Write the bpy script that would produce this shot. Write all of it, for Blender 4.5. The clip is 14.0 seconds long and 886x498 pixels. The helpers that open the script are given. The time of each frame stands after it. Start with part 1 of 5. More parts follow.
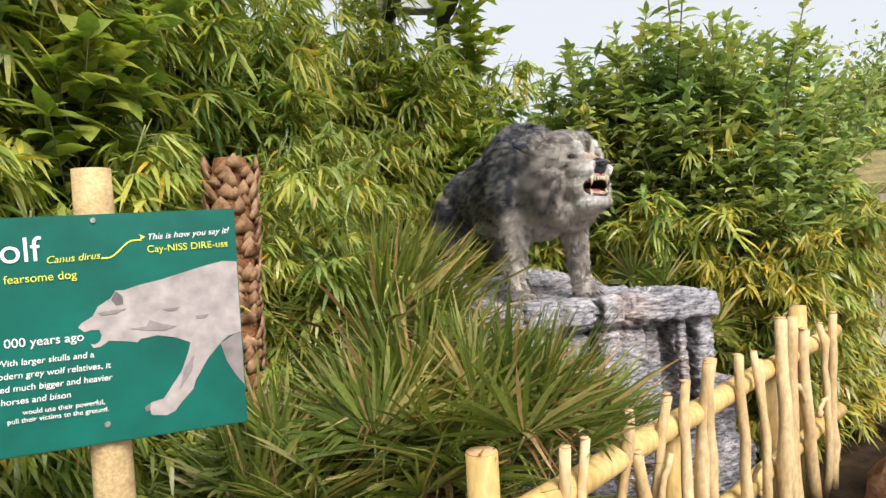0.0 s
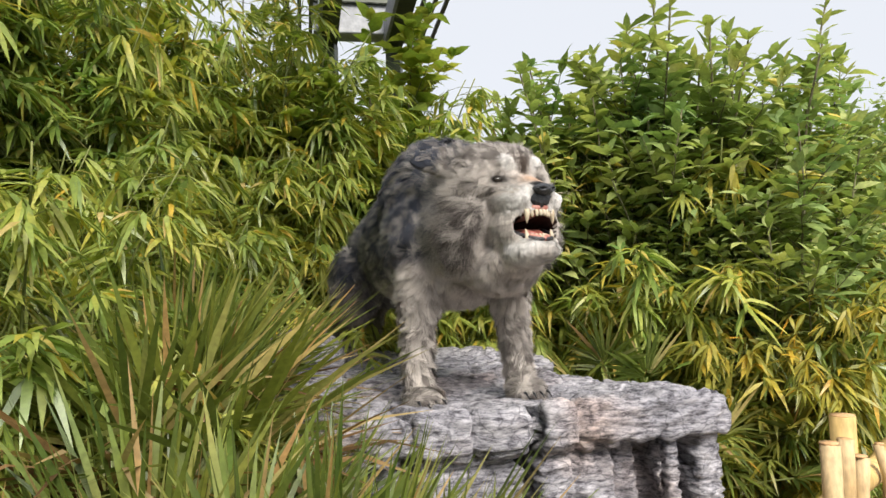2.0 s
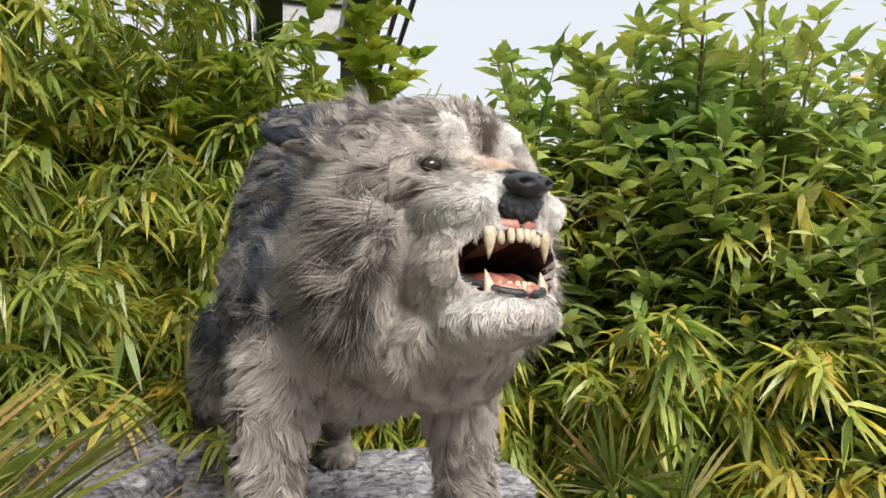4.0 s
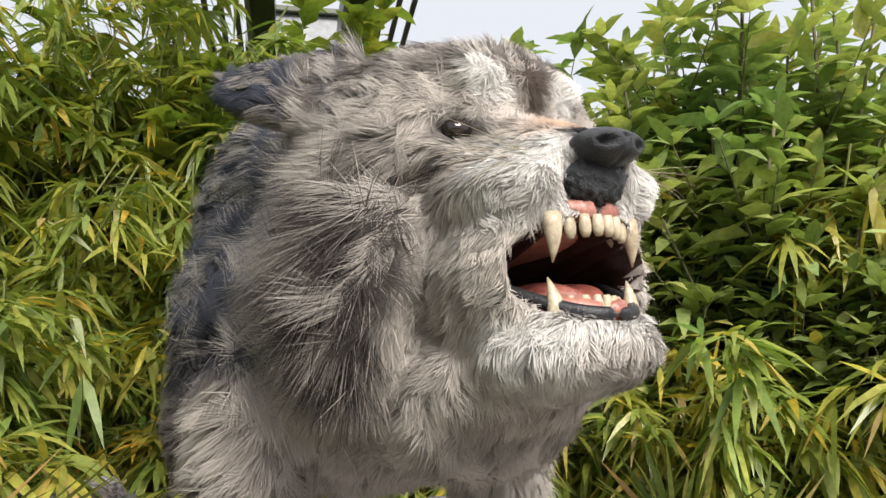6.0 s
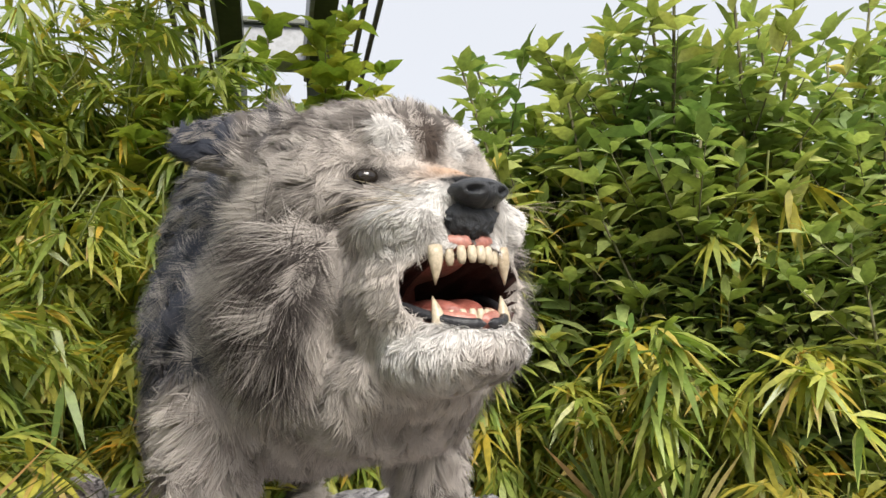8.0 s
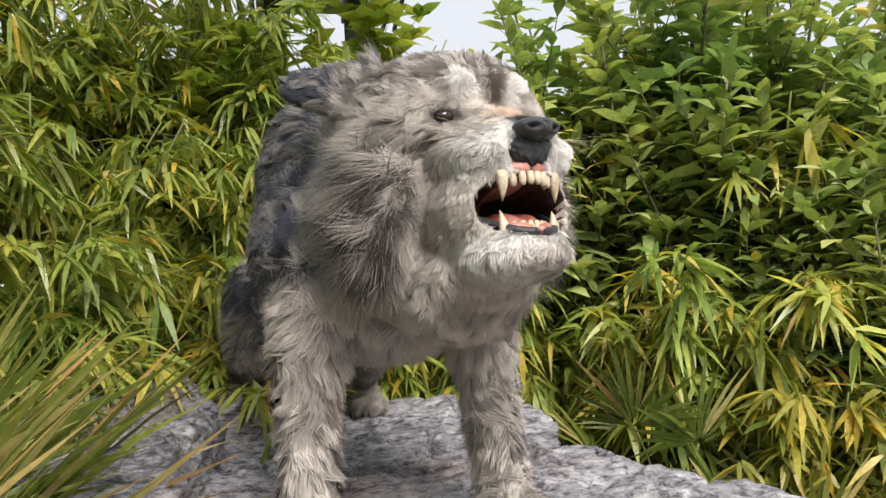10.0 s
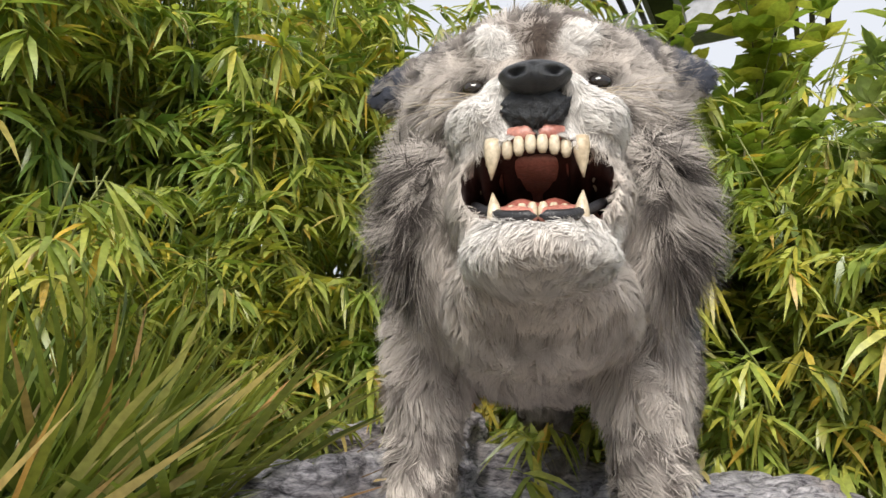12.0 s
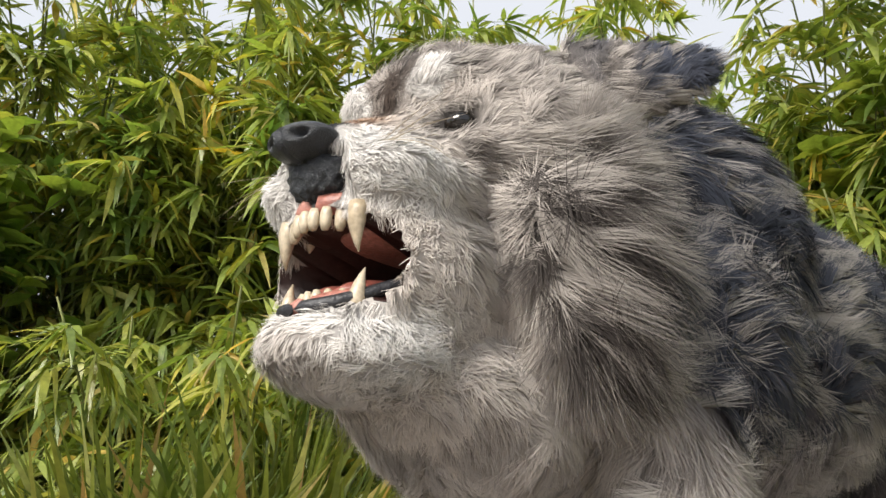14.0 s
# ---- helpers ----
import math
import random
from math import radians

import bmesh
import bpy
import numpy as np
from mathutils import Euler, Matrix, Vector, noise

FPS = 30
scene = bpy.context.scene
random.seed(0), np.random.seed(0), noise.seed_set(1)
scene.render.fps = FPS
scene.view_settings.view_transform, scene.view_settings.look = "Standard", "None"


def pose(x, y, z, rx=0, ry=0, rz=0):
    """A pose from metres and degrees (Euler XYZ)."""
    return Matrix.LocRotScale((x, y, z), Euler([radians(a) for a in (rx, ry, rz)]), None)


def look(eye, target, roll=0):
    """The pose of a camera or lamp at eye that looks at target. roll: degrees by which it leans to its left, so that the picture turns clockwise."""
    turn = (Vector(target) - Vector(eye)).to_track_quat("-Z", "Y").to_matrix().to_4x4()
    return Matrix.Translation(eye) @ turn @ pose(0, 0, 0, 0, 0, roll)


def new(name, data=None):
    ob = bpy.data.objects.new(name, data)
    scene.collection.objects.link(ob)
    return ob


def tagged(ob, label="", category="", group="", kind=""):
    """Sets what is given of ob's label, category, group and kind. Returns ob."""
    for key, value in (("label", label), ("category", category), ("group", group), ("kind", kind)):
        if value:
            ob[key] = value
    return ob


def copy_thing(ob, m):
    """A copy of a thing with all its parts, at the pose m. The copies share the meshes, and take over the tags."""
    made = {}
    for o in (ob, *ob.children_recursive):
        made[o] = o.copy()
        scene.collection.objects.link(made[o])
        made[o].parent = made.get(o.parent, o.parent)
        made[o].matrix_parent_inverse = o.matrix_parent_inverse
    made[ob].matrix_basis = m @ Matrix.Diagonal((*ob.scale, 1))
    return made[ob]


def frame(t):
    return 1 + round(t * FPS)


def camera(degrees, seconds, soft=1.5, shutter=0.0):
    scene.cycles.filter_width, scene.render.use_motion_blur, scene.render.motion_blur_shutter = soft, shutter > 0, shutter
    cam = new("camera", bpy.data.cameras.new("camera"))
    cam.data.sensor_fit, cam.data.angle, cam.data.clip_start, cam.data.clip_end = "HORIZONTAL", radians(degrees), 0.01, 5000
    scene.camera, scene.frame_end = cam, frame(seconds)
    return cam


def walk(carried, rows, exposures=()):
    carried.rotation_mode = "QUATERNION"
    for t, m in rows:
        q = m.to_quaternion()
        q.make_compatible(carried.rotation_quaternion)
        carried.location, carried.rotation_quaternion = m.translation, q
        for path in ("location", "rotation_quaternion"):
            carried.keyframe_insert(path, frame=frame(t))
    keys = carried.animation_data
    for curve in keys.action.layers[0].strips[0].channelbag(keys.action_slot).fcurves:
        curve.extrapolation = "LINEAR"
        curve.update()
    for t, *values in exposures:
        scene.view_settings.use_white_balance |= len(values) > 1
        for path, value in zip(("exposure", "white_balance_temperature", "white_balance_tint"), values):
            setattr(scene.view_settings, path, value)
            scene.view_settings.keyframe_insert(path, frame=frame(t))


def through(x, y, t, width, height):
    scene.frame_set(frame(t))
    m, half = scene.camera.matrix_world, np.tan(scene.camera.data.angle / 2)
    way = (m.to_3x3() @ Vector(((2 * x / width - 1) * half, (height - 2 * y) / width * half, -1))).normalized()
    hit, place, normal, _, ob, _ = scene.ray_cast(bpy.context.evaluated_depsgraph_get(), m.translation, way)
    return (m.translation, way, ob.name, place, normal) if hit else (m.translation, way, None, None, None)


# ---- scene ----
# ---- camera and walk ----
cam = camera(64.3, 14.0)
PATH = [
    (0, (0.618, -0.625, 1.719), (0.338, 1.354, 1.648), -3.2),
    (0.5, (0.692, -0.392, 1.695), (0.483, 1.596, 1.644), -3.8),
    (1, (0.816, 0.012, 1.680), (0.579, 1.998, 1.669), -1.8),
    (1.5, (0.859, 0.366, 1.650), (0.594, 2.347, 1.727), -2.1),
    (2, (0.900, 0.769, 1.670), (0.644, 2.749, 1.785), -1.9),
    (2.5, (0.974, 1.139, 1.687), (0.649, 3.105, 1.861), -0.8),
    (3, (1.003, 1.429, 1.680), (0.647, 3.389, 1.855), -1.7),
    (3.5, (0.963, 1.717, 1.689), (0.547, 3.656, 1.944), -3.6),
    (4, (0.918, 2.025, 1.754), (0.716, 3.998, 2.014), -0.2),
    (4.2, (0.907, 2.140, 1.763), (0.784, 4.119, 2.023), -0.2),
    (6.3, (0.848, 2.386, 1.780), (0.586, 4.336, 2.137), -2.8),
    (6.5, (0.882, 2.392, 1.774), (0.582, 4.333, 2.150), -2.8),
    (7, (0.859, 2.382, 1.782), (0.575, 4.325, 2.162), -2.6),
    (7.5, (0.879, 2.367, 1.789), (0.599, 4.313, 2.156), -1.8),
    (8, (0.962, 2.197, 1.782), (0.799, 4.166, 2.091), -3.6),
    (8.5, (0.909, 1.961, 1.739), (0.770, 3.952, 1.869), -4.4),
    (8.7, (0.887, 1.925, 1.731), (0.718, 3.915, 1.836), -4.3),
    (10.8, (1.018, 2.029, 1.709), (0.657, 3.986, 1.913), -0.8),
    (11, (1.107, 2.103, 1.677), (0.441, 3.972, 1.926), -0.7),
    (11.5, (1.332, 2.248, 1.677), (0.115, 3.811, 1.949), 1.4),
    (12, (1.422, 2.452, 1.648), (-0.007, 3.807, 1.996), 0.2),
    (12.5, (1.513, 2.707, 1.673), (-0.093, 3.822, 2.094), -1.4),
    (13, (1.557, 3.010, 1.716), (-0.349, 3.455, 2.129), -1.0),
    (13.5, (1.575, 3.069, 1.692), (-0.335, 3.422, 2.169), 0.0),
    (14, (1.583, 3.068, 1.696), (-0.303, 3.435, 2.252), -0.0),
]
walk(cam, [(t, look(eye, target, roll)) for t, eye, target, roll in PATH])

# ---- world, sun, exposure ----
world = bpy.data.worlds.new("world")
scene.world = world
world.use_nodes = True
wn = world.node_tree
wn.nodes.clear()
w_out = wn.nodes.new("ShaderNodeOutputWorld")
w_bg = wn.nodes.new("ShaderNodeBackground")
w_sky = wn.nodes.new("ShaderNodeTexSky")
w_sky.sky_type = "NISHITA"
w_sky.sun_disc = False
w_sky.sun_elevation = radians(50)
w_sky.sun_rotation = radians(145)
w_sky.air_density, w_sky.dust_density, w_sky.ozone_density = 1.0, 4.0, 1.0
w_mix = wn.nodes.new("ShaderNodeMixRGB")
w_mix.inputs[0].default_value = 0.88
w_mix.inputs[2].default_value = (5.0, 5.12, 5.4, 1)      # closed cloud cover
wn.links.new(w_sky.outputs[0], w_mix.inputs[1])
wn.links.new(w_mix.outputs[0], w_bg.inputs[0])
w_bg.inputs[1].default_value = 0.14
wn.links.new(w_bg.outputs[0], w_out.inputs[0])
sun_data = bpy.data.lights.new("sun", "SUN")
sun_data.energy, sun_data.angle, sun_data.color = 4.8, radians(32), (1.0, 0.95, 0.87)
sun = new("sun", sun_data)
sun.matrix_world = look((5, -3.5, 9), (0.4, 3.5, 1.2))
scene.view_settings.exposure = 0.38

# ---- materials ----


def material(name, rough=0.7, spec=0.3):
    m = bpy.data.materials.new(name)
    m.use_nodes = True
    b = m.node_tree.nodes["Principled BSDF"]
    b.inputs["Roughness"].default_value = rough
    b.inputs["Specular IOR Level"].default_value = spec
    return m, m.node_tree, b


def node(nt, kind, **kw):
    n = nt.nodes.new(kind)
    for k, v in kw.items():
        n.inputs[k.replace("_", " ")].default_value = v
    return n


def ramp(nt, src, stops):
    r = nt.nodes.new("ShaderNodeValToRGB")
    el = r.color_ramp.elements
    while len(el) < len(stops):
        el.new(0.5)
    for e, (p, c) in zip(el, stops):
        e.position, e.color = p, (*c, 1)
    nt.links.new(src, r.inputs[0])
    return r.outputs[0]


def mixed(nt, fac, a, b, mode="MIX"):
    n = nt.nodes.new("ShaderNodeMixRGB")
    n.blend_type = mode
    for i, s in enumerate((fac, a, b)):
        if isinstance(s, (int, float)):
            n.inputs[i].default_value = s
        elif isinstance(s, tuple):
            n.inputs[i].default_value = (*s, 1)
        else:
            nt.links.new(s, n.inputs[i])
    return n.outputs[0]


def coords(nt, scale=(1, 1, 1), kind="Object"):
    c = nt.nodes.new("ShaderNodeTexCoord")
    mp = nt.nodes.new("ShaderNodeMapping")
    mp.inputs["Scale"].default_value = scale
    nt.links.new(c.outputs[kind], mp.inputs[0])
    return mp.outputs[0]


def noisy(nt, scale, detail=6, vec=None, rough=0.55):
    n = node(nt, "ShaderNodeTexNoise", Scale=scale, Detail=detail, Roughness=rough)
    if vec is not None:
        nt.links.new(vec, n.inputs["Vector"])
    return n.outputs["Fac"]


def bump(nt, bsdf, height, strength=0.4, distance=0.01):
    b = node(nt, "ShaderNodeBump", Strength=strength, Distance=distance)
    nt.links.new(height, b.inputs["Height"])
    nt.links.new(b.outputs[0], bsdf.inputs["Normal"])


def leaf_material(name, stops, rough=0.45, spec=0.4, through=0.32):
    """Leaves that differ one from the next, with a fine mottling, and let some light through."""
    m, nt, b = material(name, rough, spec)
    g = nt.nodes.new("ShaderNodeNewGeometry")
    base = ramp(nt, g.outputs["Random Per Island"], stops)
    v = coords(nt)
    patch = ramp(nt, noisy(nt, 1.6, 3, v), [(0.35, (0.70, 0.85, 0.8)), (0.65, (1.3, 1.12, 0.9))])
    col = mixed(nt, 1.0, base, patch, "MULTIPLY")
    fine = ramp(nt, noisy(nt, 55, 4, v), [(0.3, (0.75, 0.75, 0.75)), (0.7, (1.15, 1.15, 1.15))])
    col = mixed(nt, 1.0, col, fine, "MULTIPLY")
    nt.links.new(col, b.inputs["Base Color"])
    tr = nt.nodes.new("ShaderNodeBsdfTranslucent")
    nt.links.new(mixed(nt, 1.0, col, (1.4, 1.5, 0.85), "MULTIPLY"), tr.inputs[0])
    mx = nt.nodes.new("ShaderNodeMixShader")
    mx.inputs[0].default_value = through
    nt.links.new(b.outputs[0], mx.inputs[1])
    nt.links.new(tr.outputs[0], mx.inputs[2])
    nt.links.new(mx.outputs[0], nt.nodes["Material Output"].inputs[0])
    return m


M_BAMBOO = leaf_material("bamboo_leaf", [(0.0, (0.15, 0.22, 0.051)), (0.35, (0.28, 0.36, 0.084)), (0.7, (0.38, 0.42, 0.11)),
                                         (0.92, (0.41, 0.41, 0.075)), (0.96, (0.56, 0.4, 0.056)), (1.0, (0.51, 0.42, 0.21))], 0.38, 0.75)
M_SHRUB = leaf_material("shrub_leaf", [(0.0, (0.156, 0.224, 0.0808)), (0.5, (0.267, 0.344, 0.123)), (0.95, (0.396, 0.464, 0.209)), (1.0, (0.561, 0.464, 0.114))], 0.6, 0.25)
M_PALM = leaf_material("palm_leaf", [(0.0, (0.0791, 0.112, 0.0256)), (0.55, (0.193, 0.232, 0.0503)), (0.9, (0.331, 0.344, 0.133)),
                                     (0.97, (0.396, 0.335, 0.152)), (1.0, (0.451, 0.258, 0.133))], 0.4, 0.45, 0.3)
M_GOLD = leaf_material("yellowing_bamboo_leaf", [(0.0, (0.184, 0.206, 0.0475)), (0.4, (0.331, 0.327, 0.076)), (0.8, (0.478, 0.413, 0.0855)), (0.93, (0.552, 0.43, 0.0665)), (1.0, (0.57, 0.31, 0.0475))], 0.4, 0.6)
M_DRY = leaf_material("dry_palm_leaf", [(0.0, (0.11, 0.0602, 0.0285)), (0.5, (0.313, 0.189, 0.095)), (1.0, (0.46, 0.344, 0.19))], 0.7, 0.2, 0.2)
M_BROAD = leaf_material("broad_leaf", [(0.0, (0.147, 0.224, 0.0446)), (0.6, (0.248, 0.31, 0.0684)), (1.0, (0.368, 0.378, 0.0893))], 0.5, 0.3, 0.4)


def plain(name, dark, light, scale, rough=0.7, spec=0.3, stretch=(1, 1, 1), relief=0.3, depth=0.004, metal=0.0):
    m, nt, b = material(name, rough, spec)
    v = coords(nt, stretch)
    big = noisy(nt, scale, 5, v)
    small = noisy(nt, scale * 9, 5, v)
    col = ramp(nt, big, [(0.3, dark), (0.7, light)])
    col = mixed(nt, 1.0, col, ramp(nt, small, [(0.3, (0.72, 0.72, 0.72)), (0.7, (1.18, 1.18, 1.18))]), "MULTIPLY")
    nt.links.new(col, b.inputs["Base Color"])
    b.inputs["Metallic"].default_value = metal
    bump(nt, b, small, relief, depth)
    return m


M_CULM = plain("bamboo_cane", (0.10, 0.13, 0.03), (0.24, 0.25, 0.08), 6, 0.5)
M_STEM = plain("woody_stem", (0.10, 0.085, 0.05), (0.20, 0.20, 0.10), 8, 0.8)
M_SOIL = plain("bark_mulch_soil", (0.018, 0.012, 0.008), (0.07, 0.045, 0.028), 9, 0.95, 0.1, relief=0.9, depth=0.03)
M_PATH = plain("grey_path", (0.26, 0.24, 0.22), (0.36, 0.34, 0.31), 3, 0.9, 0.15, relief=0.5, depth=0.006)
M_STICK = plain("peeled_hazel", (0.42, 0.28, 0.13), (0.66, 0.50, 0.29), 7, 0.65, 0.25, (1, 1, 0.35), 0.35)
M_RAIL = plain("peeled_pole", (0.46, 0.30, 0.10), (0.64, 0.46, 0.20), 5, 0.6, 0.3, (1, 1, 0.3), 0.3)
M_CUT = plain("cut_end_grain", (0.52, 0.30, 0.14), (0.66, 0.42, 0.22), 12, 0.8)
M_POST = plain("sawn_softwood", (0.36, 0.25, 0.12), (0.54, 0.40, 0.21), 5, 0.7, 0.25, (3, 3, 0.3), 0.3)
M_LOG = plain("wet_log_bark", (0.12, 0.055, 0.03), (0.36, 0.20, 0.12), 4, 0.75, 0.3, (1, 1, 1), 0.9, 0.03)
M_TRUNK = plain("palm_fibre", (0.13, 0.055, 0.028), (0.42, 0.20, 0.10), 14, 0.9, 0.1, relief=0.9, depth=0.02)
M_BOOT = plain("cut_leaf_base", (0.10, 0.042, 0.02), (0.42, 0.26, 0.15), 18, 0.8, 0.2)
M_SIGN = plain("green_sign_panel", (0.0, 0.094, 0.072), (0.0, 0.104, 0.08), 0.8, 0.4, 0.4, relief=0.03)
M_WHITE = plain("white_print", (0.7, 0.72, 0.7), (0.82, 0.84, 0.82), 8, 0.5, relief=0.02)
M_YELLOW = plain("yellow_print", (0.55, 0.6, 0.06), (0.72, 0.72, 0.12), 8, 0.5, relief=0.02)
M_ART_MID = plain("shaded_grey_print", (0.20, 0.175, 0.175), (0.25, 0.22, 0.22), 3, 0.5, relief=0.02)
M_ART = plain("grey_print", (0.31, 0.275, 0.275), (0.37, 0.33, 0.325), 3, 0.5, relief=0.02)
M_ART_DARK = plain("dark_grey_print", (0.12, 0.10, 0.11), (0.2, 0.17, 0.17), 4, 0.5, relief=0.02)
M_STEEL = plain("dark_green_steel", (0.022, 0.032, 0.014), (0.05, 0.062, 0.03), 3, 0.45, 0.4, relief=0.08)
M_GREYBOX = plain("grey_steel", (0.2, 0.21, 0.23), (0.3, 0.31, 0.33), 2, 0.45, 0.4, relief=0.05)
M_CABLE = plain("steel_cable", (0.06, 0.06, 0.065), (0.13, 0.13, 0.14), 20, 0.5, 0.5, relief=0.05)
M_SCREW = plain("zinc_screw", (0.3, 0.3, 0.28), (0.5, 0.5, 0.47), 30, 0.4, 0.5, metal=0.7)
M_BOARD = plain("weathered_board", (0.20, 0.17, 0.13), (0.36, 0.31, 0.25), 5, 0.85, 0.15, (4, 4, 0.4), 0.4)
M_ROOF = plain("mossy_thatch", (0.16, 0.13, 0.06), (0.30, 0.25, 0.12), 6, 0.95, 0.1, relief=0.8, depth=0.03)
M_RED = plain("red_panel", (0.5, 0.06, 0.06), (0.6, 0.09, 0.09), 3, 0.5)


def rock_material():
    m, nt, b = material("painted_concrete_rock", 0.62, 0.35)
    v = coords(nt, (1, 1, 3.8))
    v1 = coords(nt)
    tone = ramp(nt, noisy(nt, 3.0, 6, v1), [(0.25, (0.21, 0.205, 0.23)), (0.5, (0.35, 0.34, 0.37)), (0.75, (0.52, 0.505, 0.53))])
    warm = ramp(nt, noisy(nt, 1.7, 4, v1), [(0.52, (1, 1, 1)), (0.72, (1.05, 0.86, 0.74))])
    tone = mixed(nt, 1.0, tone, warm, "MULTIPLY")
    grit = noisy(nt, 19, 9, v, 0.74)
    tone = mixed(nt, 1.0, tone, ramp(nt, grit, [(0.38, (0.20, 0.19, 0.215)), (0.49, (0.92, 0.92, 0.94)), (0.64, (1.75, 1.73, 1.70))]), "MULTIPLY")
    wave = node(nt, "ShaderNodeTexVoronoi", Scale=4.0)
    wave.feature = "DISTANCE_TO_EDGE"
    warp = nt.nodes.new("ShaderNodeVectorMath")
    warp.operation = "ADD"
    wc = node(nt, "ShaderNodeTexNoise", Scale=4.0, Detail=3.0)
    nt.links.new(v1, wc.inputs["Vector"])
    nt.links.new(v, warp.inputs[0])
    nt.links.new(wc.outputs["Color"], warp.inputs[1])
    nt.links.new(warp.outputs[0], wave.inputs["Vector"])
    crack = ramp(nt, wave.outputs["Distance"], [(0.0, (0.3, 0.3, 0.32)), (0.035, (1, 1, 1))])
    tone = mixed(nt, 0.75, tone, mixed(nt, 1.0, tone, crack, "MULTIPLY"))
    nt.links.new(tone, b.inputs["Base Color"])
    h = mixed(nt, 0.35, grit, noisy(nt, 11, 6, v, 0.65))
    bump(nt, b, h, 1.0, 0.03)
    return m


M_ROCK = rock_material()

# ---- mesh helpers ----


def mesh_from(name, verts, faces, mats, face_mat=None, smooth=False, colour=None, normals=None):
    """A mesh from arrays: faces is a list of (k, n) index arrays."""
    me = bpy.data.meshes.new(name)
    verts = np.asarray(verts, dtype=np.float32)
    me.vertices.add(len(verts))
    me.vertices.foreach_set("co", verts.ravel())
    loops = np.concatenate([np.asarray(f).ravel() for f in faces]).astype(np.int32)
    total = np.concatenate([np.full(len(f), np.asarray(f).shape[1]) for f in faces]).astype(np.int32)
    start = np.concatenate([[0], np.cumsum(total)[:-1]]).astype(np.int32)
    me.loops.add(len(loops))
    me.loops.foreach_set("vertex_index", loops)
    me.polygons.add(len(total))
    me.polygons.foreach_set("loop_start", start)
    me.polygons.foreach_set("loop_total", total)
    if smooth:
        me.polygons.foreach_set("use_smooth", np.ones(len(total), dtype=bool))
    for mt in mats:
        me.materials.append(mt)
    if face_mat is not None:
        me.polygons.foreach_set("material_index", np.asarray(face_mat, dtype=np.int32))
    me.update(calc_edges=True)
    if colour is not None:
        at = me.color_attributes.new("coat", "FLOAT_COLOR", "POINT")
        at.data.foreach_set("color", np.c_[colour, np.ones(len(colour))].astype(np.float32).ravel())
    me.validate()
    if normals is not None:
        me.normals_split_custom_set_from_vertices(normals.tolist())
    return me


def thing(name, label, category, group="", kind="", at=(0, 0, 0)):
    ob = new(name)
    ob.location = at
    ob.empty_display_size = 0.1
    return tagged(ob, label, category, group, kind)


def part(name, data, mat, parent, label=""):
    """Links a bmesh or a mesh as one object under a thing or a part."""
    if isinstance(data, bmesh.types.BMesh):
        me = bpy.data.meshes.new(name)
        data.to_mesh(me)
        data.free()
        me.materials.append(mat)
    else:
        me = data
    ob = new(name, me)
    if parent is not None:
        ob.parent = parent
    return tagged(ob, label)


def unit(a):
    return a / np.maximum(np.linalg.norm(a, axis=-1, keepdims=True), 1e-9)


def leaves(base, way, normal, length, width, droop=0.25, fold=0.0):
    """Pointed leaf blades as arrays of six corners each: verts and faces."""
    n = len(base)
    way, side = unit(way), unit(np.cross(way, normal))
    up = unit(np.cross(side, way))
    length, width = np.broadcast_to(length, n)[:, None], np.broadcast_to(width, n)[:, None]
    down = np.array([0, 0, -1.0])
    out = np.zeros((n, 6, 3))

    def at(s, w, k):
        return base + way * length * s + side * width * w * 0.5 + down * (droop * length * s * s) + up * (fold * np.abs(w) * width)
    for i, (s, w) in enumerate(((0, 0), (0.28, 1), (0.28, -1), (0.64, 0.78), (0.64, -0.78), (1, 0))):
        out[:, i] = at(s, w, i)
    o = (np.arange(n) * 6)[:, None]
    tri = np.concatenate([o + [0, 2, 1], o + [3, 4, 5]])
    quad = o + [1, 2, 4, 3]
    return out.reshape(-1, 3), tri, quad


def tube(points, radii, sides=7, wobble=0.0, rng=None):
    """A tapered tube along points: bmesh-free arrays, closed at both ends."""
    pts = np.asarray(points, float)
    n = len(pts)
    tan = unit(np.gradient(pts, axis=0))
    ref = np.array([1.0, 0, 0]) if abs(tan[0][0]) < 0.8 else np.array([0, 1.0, 0])
    a = unit(np.cross(tan, ref))
    b = np.cross(tan, a)
    ang = np.linspace(0, 2 * np.pi, sides, endpoint=False)
    r = np.broadcast_to(np.asarray(radii, float), n)[:, None, None]
    if wobble and rng is not None:
        r = r * (1 + wobble * rng.standard_normal((n, sides, 1)))
    ring = pts[:, None] + r * (np.cos(ang)[None, :, None] * a[:, None] + np.sin(ang)[None, :, None] * b[:, None])
    v = np.concatenate([ring.reshape(-1, 3), pts[:1], pts[-1:]])
    i = np.arange(n - 1)[:, None] * sides
    j = np.arange(sides)[None]
    k = (j + 1) % sides
    quad = np.stack([i + j, i + k, i + sides + k, i + sides + j], -1).reshape(-1, 4)
    c0, c1 = n * sides, n * sides + 1
    jj = np.arange(sides)
    kk = (jj + 1) % sides
    tri = np.concatenate([np.stack([kk, jj, np.full(sides, c0)], 1), np.stack([jj + (n - 1) * sides, kk + (n - 1) * sides, np.full(sides, c1)], 1)])
    return v, tri, quad


